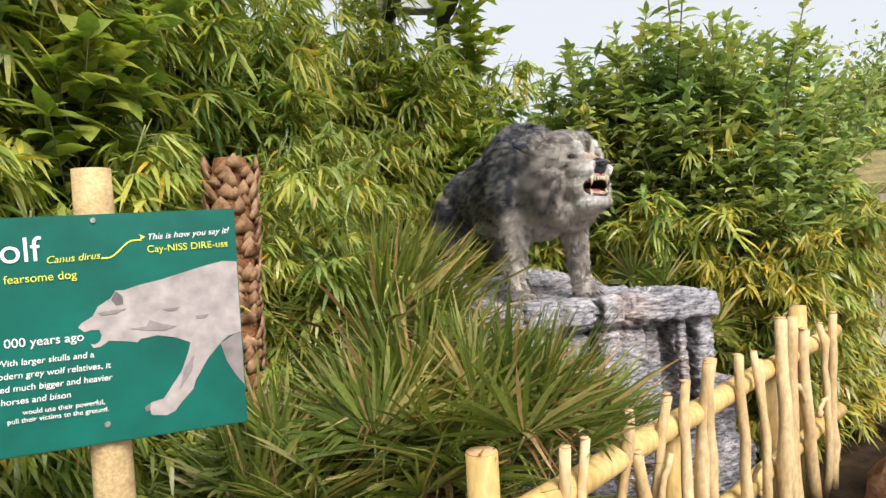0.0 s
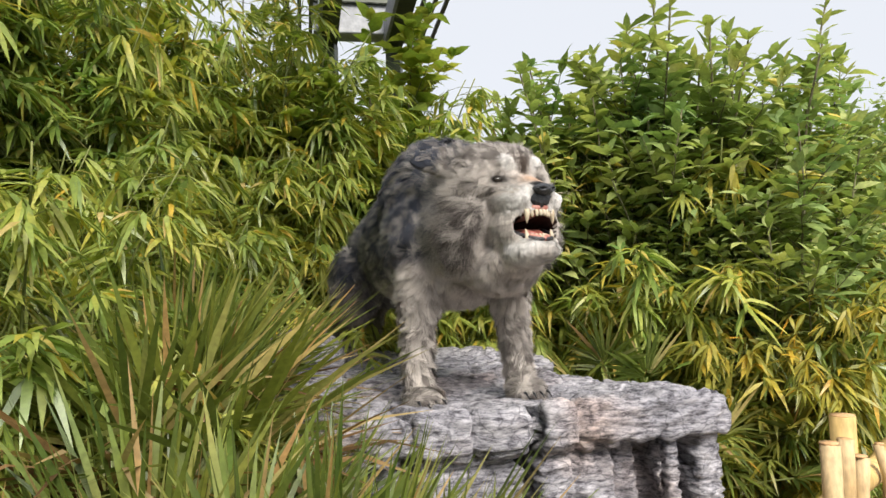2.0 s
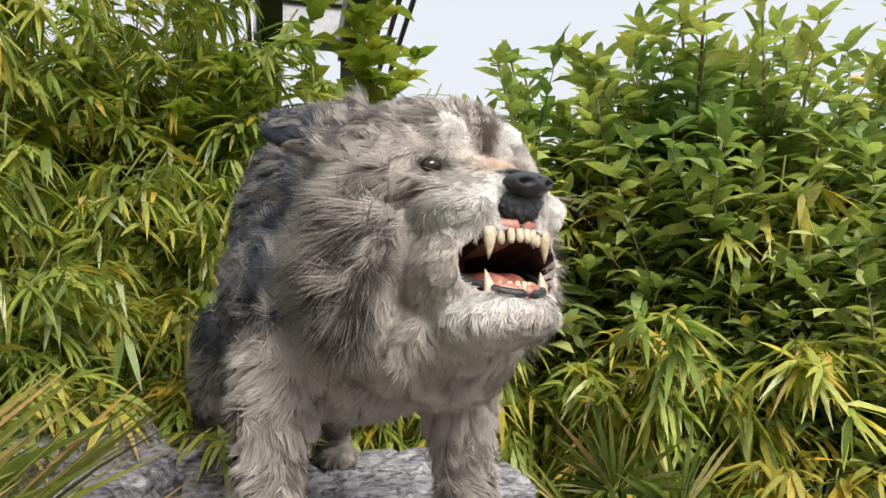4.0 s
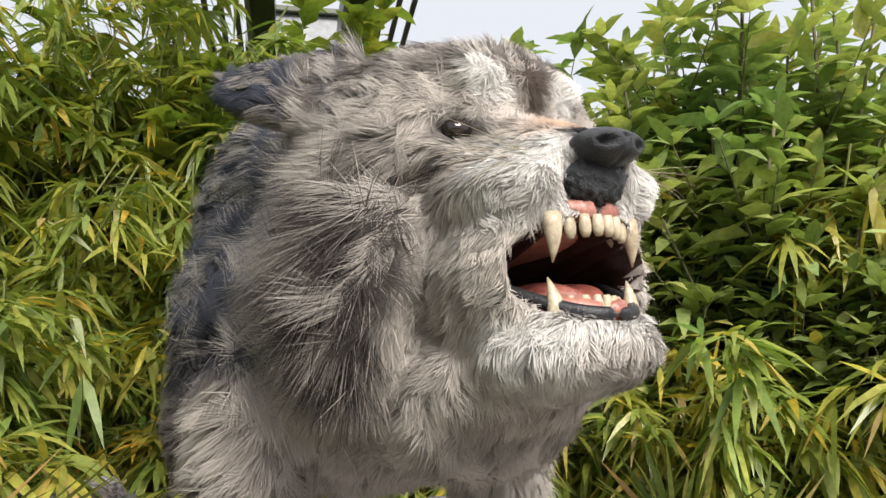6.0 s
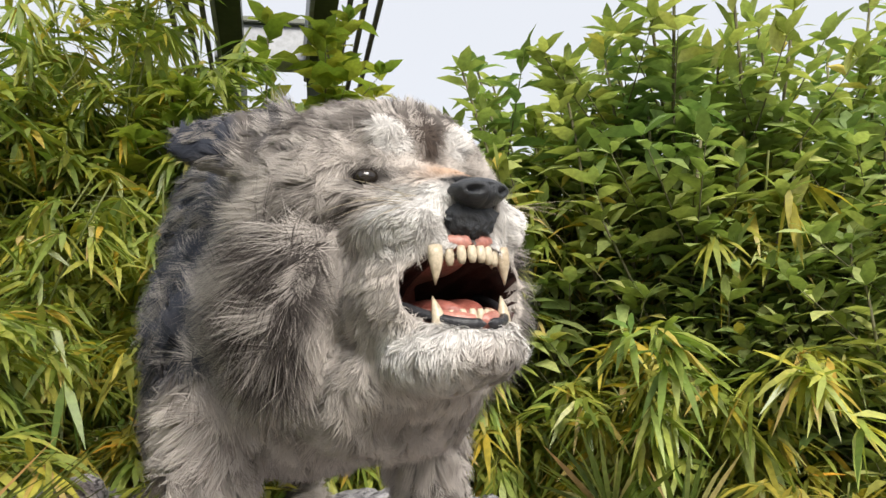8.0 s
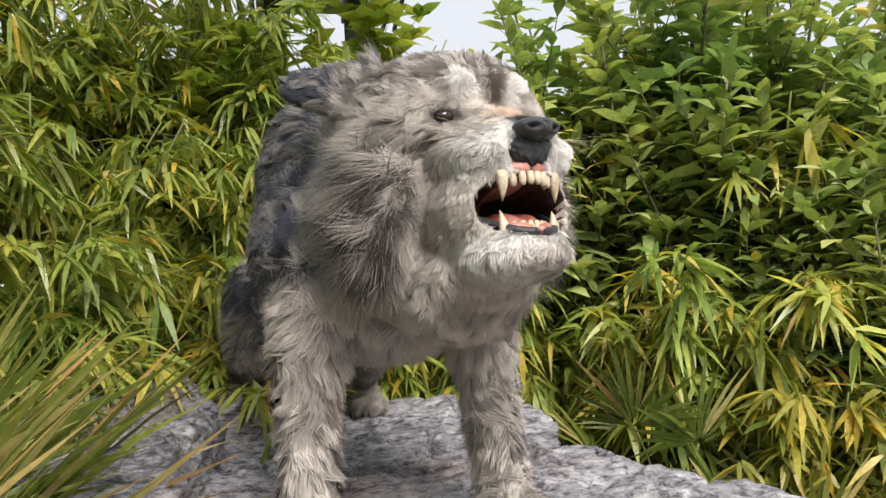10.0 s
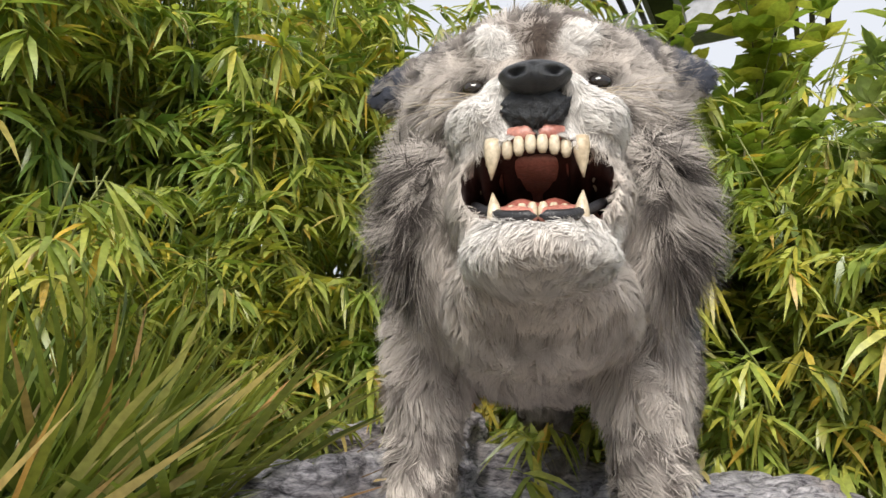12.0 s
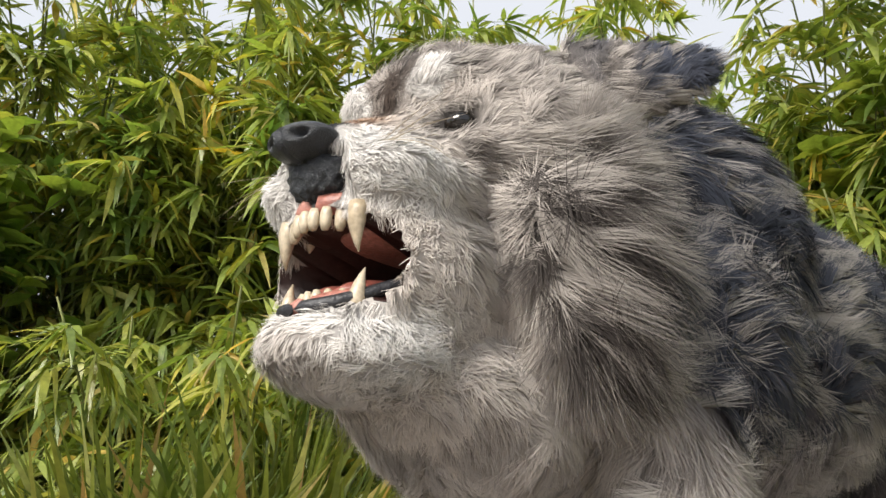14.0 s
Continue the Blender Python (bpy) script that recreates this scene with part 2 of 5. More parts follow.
def join(pieces):
    """Joins (verts, tri, quad) pieces into one."""
    vs, ts, qs, o = [], [], [], 0
    for v, t, q in pieces:
        vs.append(v)
        ts.append(np.asarray(t).reshape(-1, 3) + o)
        qs.append(np.asarray(q).reshape(-1, 4) + o)
        o += len(v)
    return np.concatenate(vs), np.concatenate(ts), np.concatenate(qs)


def solid(name, pieces, mat, smooth=False):
    v, t, q = join(pieces)
    return mesh_from(name, v, [f for f in (t, q) if len(f)], [mat], smooth=smooth)


def box_bm(size, at=(0, 0, 0), bevel=0.0, turn=None):
    bm = bmesh.new()
    bmesh.ops.create_cube(bm, size=1)
    bmesh.ops.scale(bm, vec=size, verts=bm.verts)
    if bevel:
        bmesh.ops.bevel(bm, geom=list(bm.edges), offset=bevel, segments=2, affect="EDGES")
    if turn is not None:
        bmesh.ops.transform(bm, matrix=turn, verts=bm.verts)
    bmesh.ops.translate(bm, vec=at, verts=bm.verts)
    return bm

# ---- ground ----
CURVE = [(-1.75, 0.4), (-1.35, 1.3), (-1.1, 2.2), (-0.98, 3.1), (-0.85, 4.0), (-0.62, 4.85), (0.15, 5.3), (0.9, 5.25), (1.45, 4.95), (2.0, 5.0), (2.6, 5.5)]


def ground():
    n = 90
    xs = np.concatenate([[-400, -60, -14], np.linspace(-6, 8, n), [16, 60, 400]])
    ys = np.concatenate([[-400, -60, -12], np.linspace(-4, 10, n), [18, 60, 400]])
    gx, gy = np.meshgrid(xs, ys, indexing="ij")
    z = np.array([[0.035 * noise.noise((x * 1.7, y * 1.7, 0)) + 0.015 * noise.noise((x * 7, y * 7, 3)) if abs(x) < 9 and abs(y) < 11 else 0 for y in ys] for x in xs]) - 0.05
    v = np.stack([gx, gy, z], -1).reshape(-1, 3)
    m = len(ys)
    i, j = np.meshgrid(np.arange(len(xs) - 1), np.arange(m - 1), indexing="ij")
    a = (i * m + j).ravel()
    q = np.stack([a, a + m, a + m + 1, a + 1], 1)
    ob = new("ground", mesh_from("ground", v, [q], [M_SOIL], smooth=True))
    tagged(ob, "dark bark mulch and soil of the planted bed", "ground", kind="structure")
    bm = bmesh.new()
    edge = [(2.75, -6), (2.75, 2.6), (3.2, 4.2), (4.2, 6.0), (4.6, 9.5), (4.6, 14), (30, 14), (30, -6)]
    vs = [bm.verts.new((x, y, 0.0)) for x, y in edge]
    f = bm.faces.new(vs)
    ex = bmesh.ops.extrude_face_region(bm, geom=[f])
    bmesh.ops.translate(bm, vec=(0, 0, 0.045), verts=[g for g in ex["geom"] if isinstance(g, bmesh.types.BMVert)])
    bmesh.ops.recalc_face_normals(bm, faces=bm.faces)
    p = part("pavement", bm, M_PATH, None)
    tagged(p, "pale grey gravelled visitor path", "path", kind="structure")
    bm = bmesh.new()
    vs = [bm.verts.new((x, y, 0.0)) for x, y in [(-8, -6), (2.2, -6), (2.2, 1.2), (1.35, 1.75), (0.4, 0.75), (-3, -0.3), (-8, -0.3)]]
    f = bm.faces.new(vs)
    ex = bmesh.ops.extrude_face_region(bm, geom=[f])
    bmesh.ops.translate(bm, vec=(0, 0, 0.04), verts=[g for g in ex["geom"] if isinstance(g, bmesh.types.BMVert)])
    bmesh.ops.recalc_face_normals(bm, faces=bm.faces)
    p = part("pavement", bm, M_PATH, None)
    tagged(p, "pale grey gravelled standing place before the fence", "path", kind="structure")


ground()

# ---- bamboo ----


def bamboo_meshes(seed, height, spread, n_culms, n_leaf, big, mat):
    """Culms and leaves of one clump, its foot at the origin."""
    rng = np.random.default_rng(seed)
    culms, twigs = [], []
    bases, ways, lens, wids = [], [], [], []
    per = n_leaf // n_culms
    for c in range(n_culms):
        a = rng.uniform(0, 2 * np.pi)
        r0 = rng.uniform(0.02, 0.22)
        h = height * rng.uniform(0.7, 1.05)
        lean = spread * rng.uniform(0.4, 1.1)
        s = np.linspace(0, 1, 12)
        out = r0 + lean * s ** 2.2
        bend = 0.10 * h * np.clip(s - 0.7, 0, 1) ** 2 * 6
        pts = np.stack([np.cos(a) * out, np.sin(a) * out, h * s - bend], 1) + rng.normal(0, 0.012, (12, 3))
        culms.append(tube(pts, 0.009 * (1 - 0.8 * s) + 0.0015, 6))
        # side branches with drooping fans of leaves
        left = per
        while left > 0:
            t = rng.beta(1.5, 1.05) * 0.93 + 0.05
            p0 = np.array([np.interp(t, s, pts[:, k]) for k in range(3)])
            ba = a + rng.normal(0, 1.25)
            bl = rng.uniform(0.12, 0.5) * (1.15 - 0.6 * t)
            up = rng.uniform(0.1, 0.8)
            bd = np.array([np.cos(ba), np.sin(ba), up])
            k = np.linspace(0, 1, 4)[:, None]
            line = p0 + bd * bl * k + np.array([0, 0, -0.55 * bl]) * k ** 2
            if rng.random() < 0.7:
                twigs.append(tube(line, 0.0022 * (1 - 0.6 * k[:, 0]), 3))
            for node_t in rng.uniform(0.25, 1.0, max(2, int(bl * 11))):
                q = np.array([np.interp(node_t, k[:, 0], line[:, j]) for j in range(3)])
                m = rng.integers(4, 9)
                fa = ba + rng.normal(0, 0.7)
                ang = fa + np.linspace(-1.15, 1.15, m) + rng.normal(0, 0.2, m)
                el = rng.normal(-0.35, 0.4) + rng.normal(0, 0.18, m)
                ways.append(np.stack([np.cos(ang) * np.cos(el), np.sin(ang) * np.cos(el), np.sin(el)], 1))
                bases.append(np.repeat(q[None], m, 0) + rng.normal(0, 0.008, (m, 3)))
                lens.append(big * rng.uniform(0.08, 0.185, m))
                wids.append(big * rng.uniform(0.015, 0.027, m))
                left -= m
    bases, ways = np.concatenate(bases), np.concatenate(ways)
    lens, wids = np.concatenate(lens), np.concatenate(wids)
    nrm = np.array([0, 0, 1.0]) + rng.normal(0, 0.35, bases.shape)
    v, t, q = leaves(bases, ways, nrm, lens, wids, rng.uniform(0.1, 0.5, len(bases))[:, None], 0.12)
    return culms, solid("branchwork", twigs, M_CULM), mesh_from("foliage", v, [t, q], [mat])


def bamboo_clump(seed, height, spread, n_culms, n_leaf, big=1.0, mat=M_BAMBOO, label="dense green bamboo clump with drooping narrow leaves"):
    culms, tw, lv = bamboo_meshes(seed, height, spread, n_culms, n_leaf, big, mat)
    root = thing("bamboo", label, "bamboo", "bamboo hedge")
    for c in culms:
        part("culm", solid("culm", [c], M_CULM, True), None, root)
    tagged(part("branchwork", tw, None, root), kind="stuff")
    tagged(part("foliage", lv, None, root), kind="stuff")
    return root


def place(ob, x, y, z=0, turn=0, size=1.0):
    ob.matrix_basis = pose(x, y, z, 0, 0, turn) @ Matrix.Diagonal((size, size, size, 1))
    return ob


def copy_at(ob, x, y, z=0, turn=0, size=1.0):
    c = copy_thing(ob, pose(x, y, z, 0, 0, turn))
    c.scale = (size, size, size)
    return c


B_TALL = bamboo_clump(11, 4.7, 0.6, 10, 6600, 1.22)
B_MID = bamboo_clump(12, 2.75, 0.6, 9, 6600)
B_LOW = bamboo_clump(13, 1.75, 0.55, 9, 5200)
B_GOLD = bamboo_clump(14, 2.0, 0.55, 9, 5400, 0.95, M_GOLD, "low bamboo clump with many yellowing leaves")
place(B_GOLD, 1.95, 4.88, 0, 150)
for x, y, a, s in [(2.45, 5.0, 20, 1.0), (2.25, 4.7, 250, 0.85), (1.72, 5.2, 90, 1.1), (2.75, 5.2, 10, 1.0), (0.95, 5.75, 140, 1.25), (2.1, 5.6, 320, 1.35), (-0.6, 5.0, 60, 1.2), (-1.0, 3.2, 200, 1.15)]:
    copy_at(B_GOLD, x, y, 0, a, s)
place(B_TALL, -1.45, 1.95, 0, 20)
place(B_MID, -0.95, 4.45, 0, 70)
place(B_LOW, -0.78, 3.75, 0, 10)
for x, y, a, s in [(-1.85, 0.85, 130, 0.92), (-1.65, 2.95, 210, 0.95), (-1.35, 3.8, 300, 0.9), (-2.1, 2.4, 40, 1.05), (-2.1, 3.4, 77, 1.05), (-2.3, 1.4, 190, 1.05),
                   (-1.4, 4.7, 250, 1.02), (-1.15, 5.7, 15, 1.02), (-0.95, 5.15, 95, 0.9), (-2.1, 4.5, 175, 1.05), (-0.4, 6.3, 100, 0.78), (-1.55, 2.05, 66, 0.92), (-1.55, 3.4, 5, 0.95), (-1.6, 2.5, 145, 1.0), (-1.75, 4.0, 222, 1.0), (-1.6, 1.35, 333, 0.92)]:
    copy_at(B_TALL, x, y, 0, a, s)
for x, y, a, s in [(-0.55, 5.2, 0, 1.02), (0.1, 5.6, 100, 1.02), (0.75, 5.65, 200, 1.0), (1.25, 5.65, 310, 0.98), (0.4, 6.2, 60, 1.08), (-0.7, 6.0, 220, 1.3), (-0.15, 6.15, 40, 1.3), (-1.0, 5.4, 310, 1.3),
                   (1.2, 6.2, 20, 1.1), (-1.2, 3.35, 33, 0.9), (-1.1, 2.5, 133, 0.85), (1.8, 5.4, 60, 0.92), (-1.15, 1.5, 240, 0.85), (-1.05, 4.0, 280, 0.95), (-1.2, 1.85, 45, 0.86), (-0.98, 2.75, 190, 0.8), (-0.78, 3.3, 150, 0.72), (-0.86, 2.55, 20, 0.7), (-0.68, 2.8, 75, 0.85), (-0.72, 3.6, 260, 0.78)]:
    copy_at(B_MID, x, y, 0, a, s)
for x, y, a, s in [(-0.95, 3.0, 90, 1.0), (-0.5, 4.75, 200, 1.05), (0.2, 5.2, 140, 1.05), (0.75, 5.5, 33, 1.1), (1.15, 5.45, 280, 1.0), (2.2, 4.95, 240, 1.05), (2.5, 5.35, 190, 1.0),
                   (-1.0, 2.2, 320, 0.9), (-1.25, 1.2, 15, 0.95), (0.55, 5.35, 300, 1.1), (-0.65, 4.2, 111, 1.0), (-0.72, 2.9, 222, 1.05), (2.35, 5.05, 75, 1.2), (1.75, 5.25, 165, 1.2)]:
    copy_at(B_LOW, x, y, 0, a, s)

# ---- broad-leaved shrubs ----


def shrub(seed, height, spread, n_stems, label, name="shrub", leaf=(0.14, 0.23), mat=None, wide=0.33, low=0.15, gap=0.055):
    rng = np.random.default_rng(seed)
    root = thing(name, label, "shrub", "shrubs behind the rock")
    stems, bs, ws, ls, wd = [], [], [], [], []
    for c in range(n_stems):
        a = rng.uniform(0, 2 * np.pi)
        h = height * rng.uniform(0.6, 1.0)
        s = np.linspace(0, 1, 9)
        out = 0.05 + spread * rng.uniform(0.3, 1.0) * s ** 1.3
        pts = np.stack([np.cos(a) * out, np.sin(a) * out, h * s], 1) + rng.normal(0, 0.015, (9, 3))
        stems.append(tube(pts, 0.012 * (1 - 0.75 * s) + 0.002, 6))
        for br in range(11):
            t0 = rng.uniform(low, 0.9) if br else 0.55
            p0 = np.array([np.interp(t0, s, pts[:, k]) for k in range(3)])
            ba = a + rng.normal(0, 1.1)
            bl = rng.uniform(0.25, 0.55) if br else h * 0.45
            k = np.linspace(0, 1, 5)[:, None]
            d = np.array([np.cos(ba) * 0.7, np.sin(ba) * 0.7, 0.75]) if br else (pts[-1] - p0) / bl
            line = p0 + d * bl * k
            if br:
                stems.append(tube(line, 0.004 * (1 - 0.6 * k[:, 0]), 5))
            pairs = max(4, int(bl / gap))
            for i, tt in enumerate(np.linspace(0.12, 1.0, pairs)):
                q = np.array([np.interp(tt, k[:, 0], line[:, j]) for j in range(3)])
                th = i * 1.57 + rng.normal(0, 0.3)
                m = 2 if tt < 0.97 else 6
                ang = th + np.arange(m) * 2 * np.pi / m
                el = rng.normal(0.15 + 0.55 * tt, 0.25, m)
                ws.append(np.stack([np.cos(ang) * np.cos(el), np.sin(ang) * np.cos(el), np.sin(el)], 1))
                bs.append(np.repeat(q[None], m, 0))
                ls.append(rng.uniform(*leaf, m) * (1.1 - 0.35 * tt))
                wd.append(np.full(m, wide))
    bs, ws, ls, wd = map(np.concatenate, (bs, ws, ls, wd))
    nrm = np.array([0, 0, 1.0]) + rng.normal(0, 0.25, bs.shape)
    v, t, q = leaves(bs, ws, nrm, ls, ls * wd, rng.uniform(0.15, 0.55, len(bs))[:, None], 0.1)
    part("branchwork", solid("branchwork", stems, M_STEM, True), None, root)
    tagged(part("foliage", mesh_from("foliage", v, [t, q], [mat or M_SHRUB]), None, root), kind="stuff")
    return root


S1 = shrub(31, 3.25, 0.75, 24, "tall grey-green leafy shrub with upright shoots")
place(S1, 2.1, 5.35, 0, 0)
copy_at(S1, 1.55, 5.45, 0, 120, 1.1)
copy_at(S1, 1.05, 5.95, 0, 165, 1.06)
copy_at(S1, 2.6, 5.7, 0, 220, 0.98)
copy_at(S1, 2.3, 4.95, 0, 300, 0.86)
copy_at(S1, 2.0, 5.2, 0, 10, 0.84)
copy_at(S1, 2.7, 6.4, 0, 50, 0.95)
copy_at(S1, 1.85, 5.75, 0, 85, 1.14)
copy_at(S1, 1.3, 5.75, 0, 270, 1.08)
copy_at(S1, 2.25, 5.6, 0, 190, 1.1)
S2 = shrub(32, 3.6, 0.7, 9, "tall bright green broad-leaved tree shoots", "tree_sapling", (0.17, 0.28), M_BROAD, 0.5, 0.5, 0.08)
place(S2, -0.9, 5.6, 0, 0, 0.95)
copy_at(S2, -0.3, 5.7, 0, 33, 0.86)
copy_at(S2, -1.45, 1.75, 0, 70, 0.86)
copy_at(S2, -0.35, 6.4, 0, 150, 1.12)

# ---- fan palms ----


def fan_leaf(rng, hub, way, radius, n_seg, old=False, blade=0.056):
    """One pleated fan leaf: narrow blades that spread from its hub."""
    way = way / np.linalg.norm(way)
    side = np.cross(way, [0, 0, 1.0])
    side /= np.linalg.norm(side) + 1e-9
    face = np.cross(side, way)
    ang = np.linspace(-1.55, 1.55, n_seg) + rng.normal(0, 0.03, n_seg)
    d = np.cos(ang)[:, None] * way + np.sin(ang)[:, None] * side + face * (0.12 + 0.05 * rng.standard_normal((n_seg, 1)))
    ln = radius * (1 - 0.22 * (np.abs(ang) / 1.55) ** 2) * rng.uniform(0.88, 1.08, n_seg)
    nrm = face + side * np.where(np.arange(n_seg) % 2, 0.5, -0.5)[:, None]
    return leaves(np.repeat(hub[None], n_seg, 0) + d * 0.02, d, nrm, ln, radius * blade * rng.uniform(0.75, 1.2, n_seg), rng.uniform(0.02, 0.22, n_seg)[:, None] * (3 if old else 1), 0.25)


def fan_palm(seed, n_leaves, stalk, radius, crown, name="fan_palm", label="low fan palm with stiff green leaves and dry tips", tilt=(0.15, 1.35), blade=0.056, n_seg=26, dry=0):
    rng = np.random.default_rng(seed)
    root = thing(name, label, "palm", "fan palms beside the rock")
    s = np.linspace(0, 1, 6)
    part("trunk", solid("trunk", [tube(np.stack([0 * s, 0 * s, crown * s - 0.06], 1), 0.06 - 0.02 * s, 9, 0.1, rng)], M_TRUNK, True), None, root)
    for i in range(n_leaves):
        a = i * 2.399 + rng.normal(0, 0.2)
        el = tilt[0] + (tilt[1] - tilt[0]) * ((i + 0.5) / n_leaves) + rng.normal(0, 0.08)
        d = np.array([np.cos(a) * np.cos(el), np.sin(a) * np.cos(el), np.sin(el)])
        ln = stalk * rng.uniform(0.75, 1.15)
        k = np.linspace(0, 1, 5)[:, None]
        foot = np.array([0, 0, crown - 0.08])
        line = foot + d * ln * k + np.array([0, 0, -0.12 * ln]) * k ** 2
        st = part("stalk", solid("stalk", [tube(line, 0.006 - 0.002 * k[:, 0], 5)], M_CULM, True), None, root)
        v, t, q = fan_leaf(rng, line[-1], d + np.array([0, 0, -0.15]), radius * rng.uniform(0.8, 1.12), n_seg, i < n_leaves // 4, blade)
        if i < dry:
            part("dry_leaf", mesh_from("dry_leaf", v, [t, q], [M_DRY]), None, root, "withered brown fan leaf")
        else:
            part("fan_leaf", mesh_from("fan_leaf", v, [t, q], [M_PALM]), None, root)
    return root


F1 = fan_palm(41, 18, 0.46, 0.46, 0.72, tilt=(0.1, 1.5), blade=0.044, n_seg=30, dry=4)
place(F1, 0.40, 2.05, 0, 0)
copy_at(F1, -0.40, 1.88, 0, 140, 0.86)
F3 = fan_palm(43, 18, 0.36, 0.62, 0.95, label="upright fan palm with long narrow green blades", tilt=(0.7, 1.5), blade=0.034, n_seg=34, dry=3)
place(F3, -0.16, 2.7, 0.1, 0)
copy_at(F3, -0.3, 3.0, 0.24, 50, 0.95)
copy_at(F3, 0.08, 2.2, -0.2, 100, 1.0)
copy_at(F3, 0.42, 2.42, -0.3, 200, 1.0)
copy_at(F3, -0.45, 2.5, -0.2, 300, 0.9)
copy_at(F1, -0.02, 1.85, -0.02, 140, 0.95)
copy_at(F1, 0.62, 2.45, -0.1, 30, 0.9)
copy_at(F1, -0.4, 1.75, -0.15, 80, 0.9)
F2 = fan_palm(42, 9, 0.45, 0.36, 0.95)
place(F2, 1.36, 4.60, 0, 200)
copy_at(F2, 1.66, 4.38, -0.2, 60, 0.95)
copy_at(F2, 1.98, 4.7, -0.1, 110, 0.9)

# ---- ferns ----


def fern(seed, n_fronds, length):
    rng = np.random.default_rng(seed)
    root = thing("fern", "bright green fern with feathered arching fronds", "fern", "ferns by the fence")
    for i in range(n_fronds):
        a = i * 2.399 + rng.normal(0, 0.2)
        el = rng.uniform(0.75, 1.35)
        ln = length * rng.uniform(0.75, 1.1)
        k = np.linspace(0, 1, 26)
        d = np.array([math.cos(a) * math.cos(el), math.sin(a) * math.cos(el), math.sin(el)])
        rib = d * ln * k[:, None] + np.array([math.cos(a) * 0.35, math.sin(a) * 0.35, -0.45]) * ln * (k ** 2.4)[:, None]
        tan = unit(np.gradient(rib, axis=0))
        side = unit(np.cross(tan, [0, 0, 1.0]))
        up = np.cross(side, tan)
        idx = np.arange(5, 26)
        w = np.sin(np.clip((k[idx] - 0.12) / 0.9, 0, 1) * np.pi) ** 0.7 * 0.13 * ln + 0.012
        pcs = [tube(rib, 0.0035 * (1 - 0.8 * k), 4)]
        for sgn in (-1, 1):
            pcs.append(leaves(rib[idx], sgn * side[idx] + 0.35 * tan[idx], up[idx], w, np.full(len(idx), 0.034 * ln), 0.15, 0.1))
        part("frond", solid("frond", pcs, M_BROAD), None, root)
    return root


N1 = fern(51, 11, 0.75)
place(N1, -0.05, 1.3, -0.03, 0, 1.55)
copy_at(N1, 0.22, 1.5, -0.03, 120, 1.45)
copy_at(N1, -0.42, 1.25, -0.03, 220, 1.4)

# ---- the rock ----


def remeshed(pieces_bm, voxel, name):
    """One skin round overlapping solids."""
    me = bpy.data.meshes.new(name)
    pieces_bm.to_mesh(me)
    pieces_bm.free()
    ob = new(name, me)
    md = ob.modifiers.new("skin", "REMESH")
    md.mode, md.voxel_size, md.use_smooth_shade = "VOXEL", voxel, True
    dg = bpy.context.evaluated_depsgraph_get()
    dg.update()
    ev = ob.evaluated_get(dg)
    got = bpy.data.meshes.new_from_object(ev)
    bpy.data.objects.remove(ob)
    bpy.data.meshes.remove(me)
    return got


def get_co(me):
    a = np.zeros(len(me.vertices) * 3, dtype=np.float32)
    me.vertices.foreach_get("co", a)
    return a.reshape(-1, 3).astype(float)


def add_box(bm, at, size, turn=(0, 0, 0), bevel=0.03):
    m = pose(*at, *turn) @ Matrix.Diagonal((*size, 1))
    r = bmesh.ops.create_cube(bm, size=1)
    if bevel:
        es = list({e for v in r["verts"] for e in v.link_edges})
        bmesh.ops.transform(bm, matrix=Matrix.Diagonal((*size, 1)), verts=r["verts"])
        b = bmesh.ops.bevel(bm, geom=es, offset=bevel, segments=3, affect="EDGES", profile=0.6)
        vs = list({v for f in b["faces"] for v in f.verts} | {v for v in r["verts"] if v.is_valid})
        seen, stack = set(), [vs[0]]
        while stack:
            v = stack.pop()
            if v in seen:
                continue
            seen.add(v)
            stack += [e.other_vert(v) for e in v.link_edges]
        bmesh.ops.transform(bm, matrix=pose(*at, *turn), verts=list(seen))
    else:
        bmesh.ops.transform(bm, matrix=m, verts=r["verts"])


ROCK_A = np.array([0.87, 3.15])                   # foot of the upright crack in the face
ROCK_E = np.array([0.90, 0.44])                   # along the face
ROCK_N = np.array([0.44, -0.90])                  # out of the face


# along the face, half width, depth, from and to height
FACE_JOINTS = [(-0.435, 0.011, 0.030, 0.3, 1.3), (-0.225, 0.009, 0.022, 0.6, 1.3), (-0.02, 0.012, 0.040, 0.2, 1.3), (0.135, 0.010, 0.024, 0.5, 1.3),
               (0.30, 0.010, 0.022, 0.6, 1.15), (0.435, 0.016, 0.055, 0.6, 1.13), (0.545, 0.014, 0.060, 0.4, 1.12)]
TOP_CRACKS = [(0.40, 3.70, 0.08, 4.40), (0.86, 4.26, 1.0, 3.85), (0.34, 4.62, 0.66, 4.40), (-0.2, 4.45, 0.14, 3.95), (0.5, 4.05, 0.2, 4.25), (0.16, 3.95, 0.02, 3.4)]


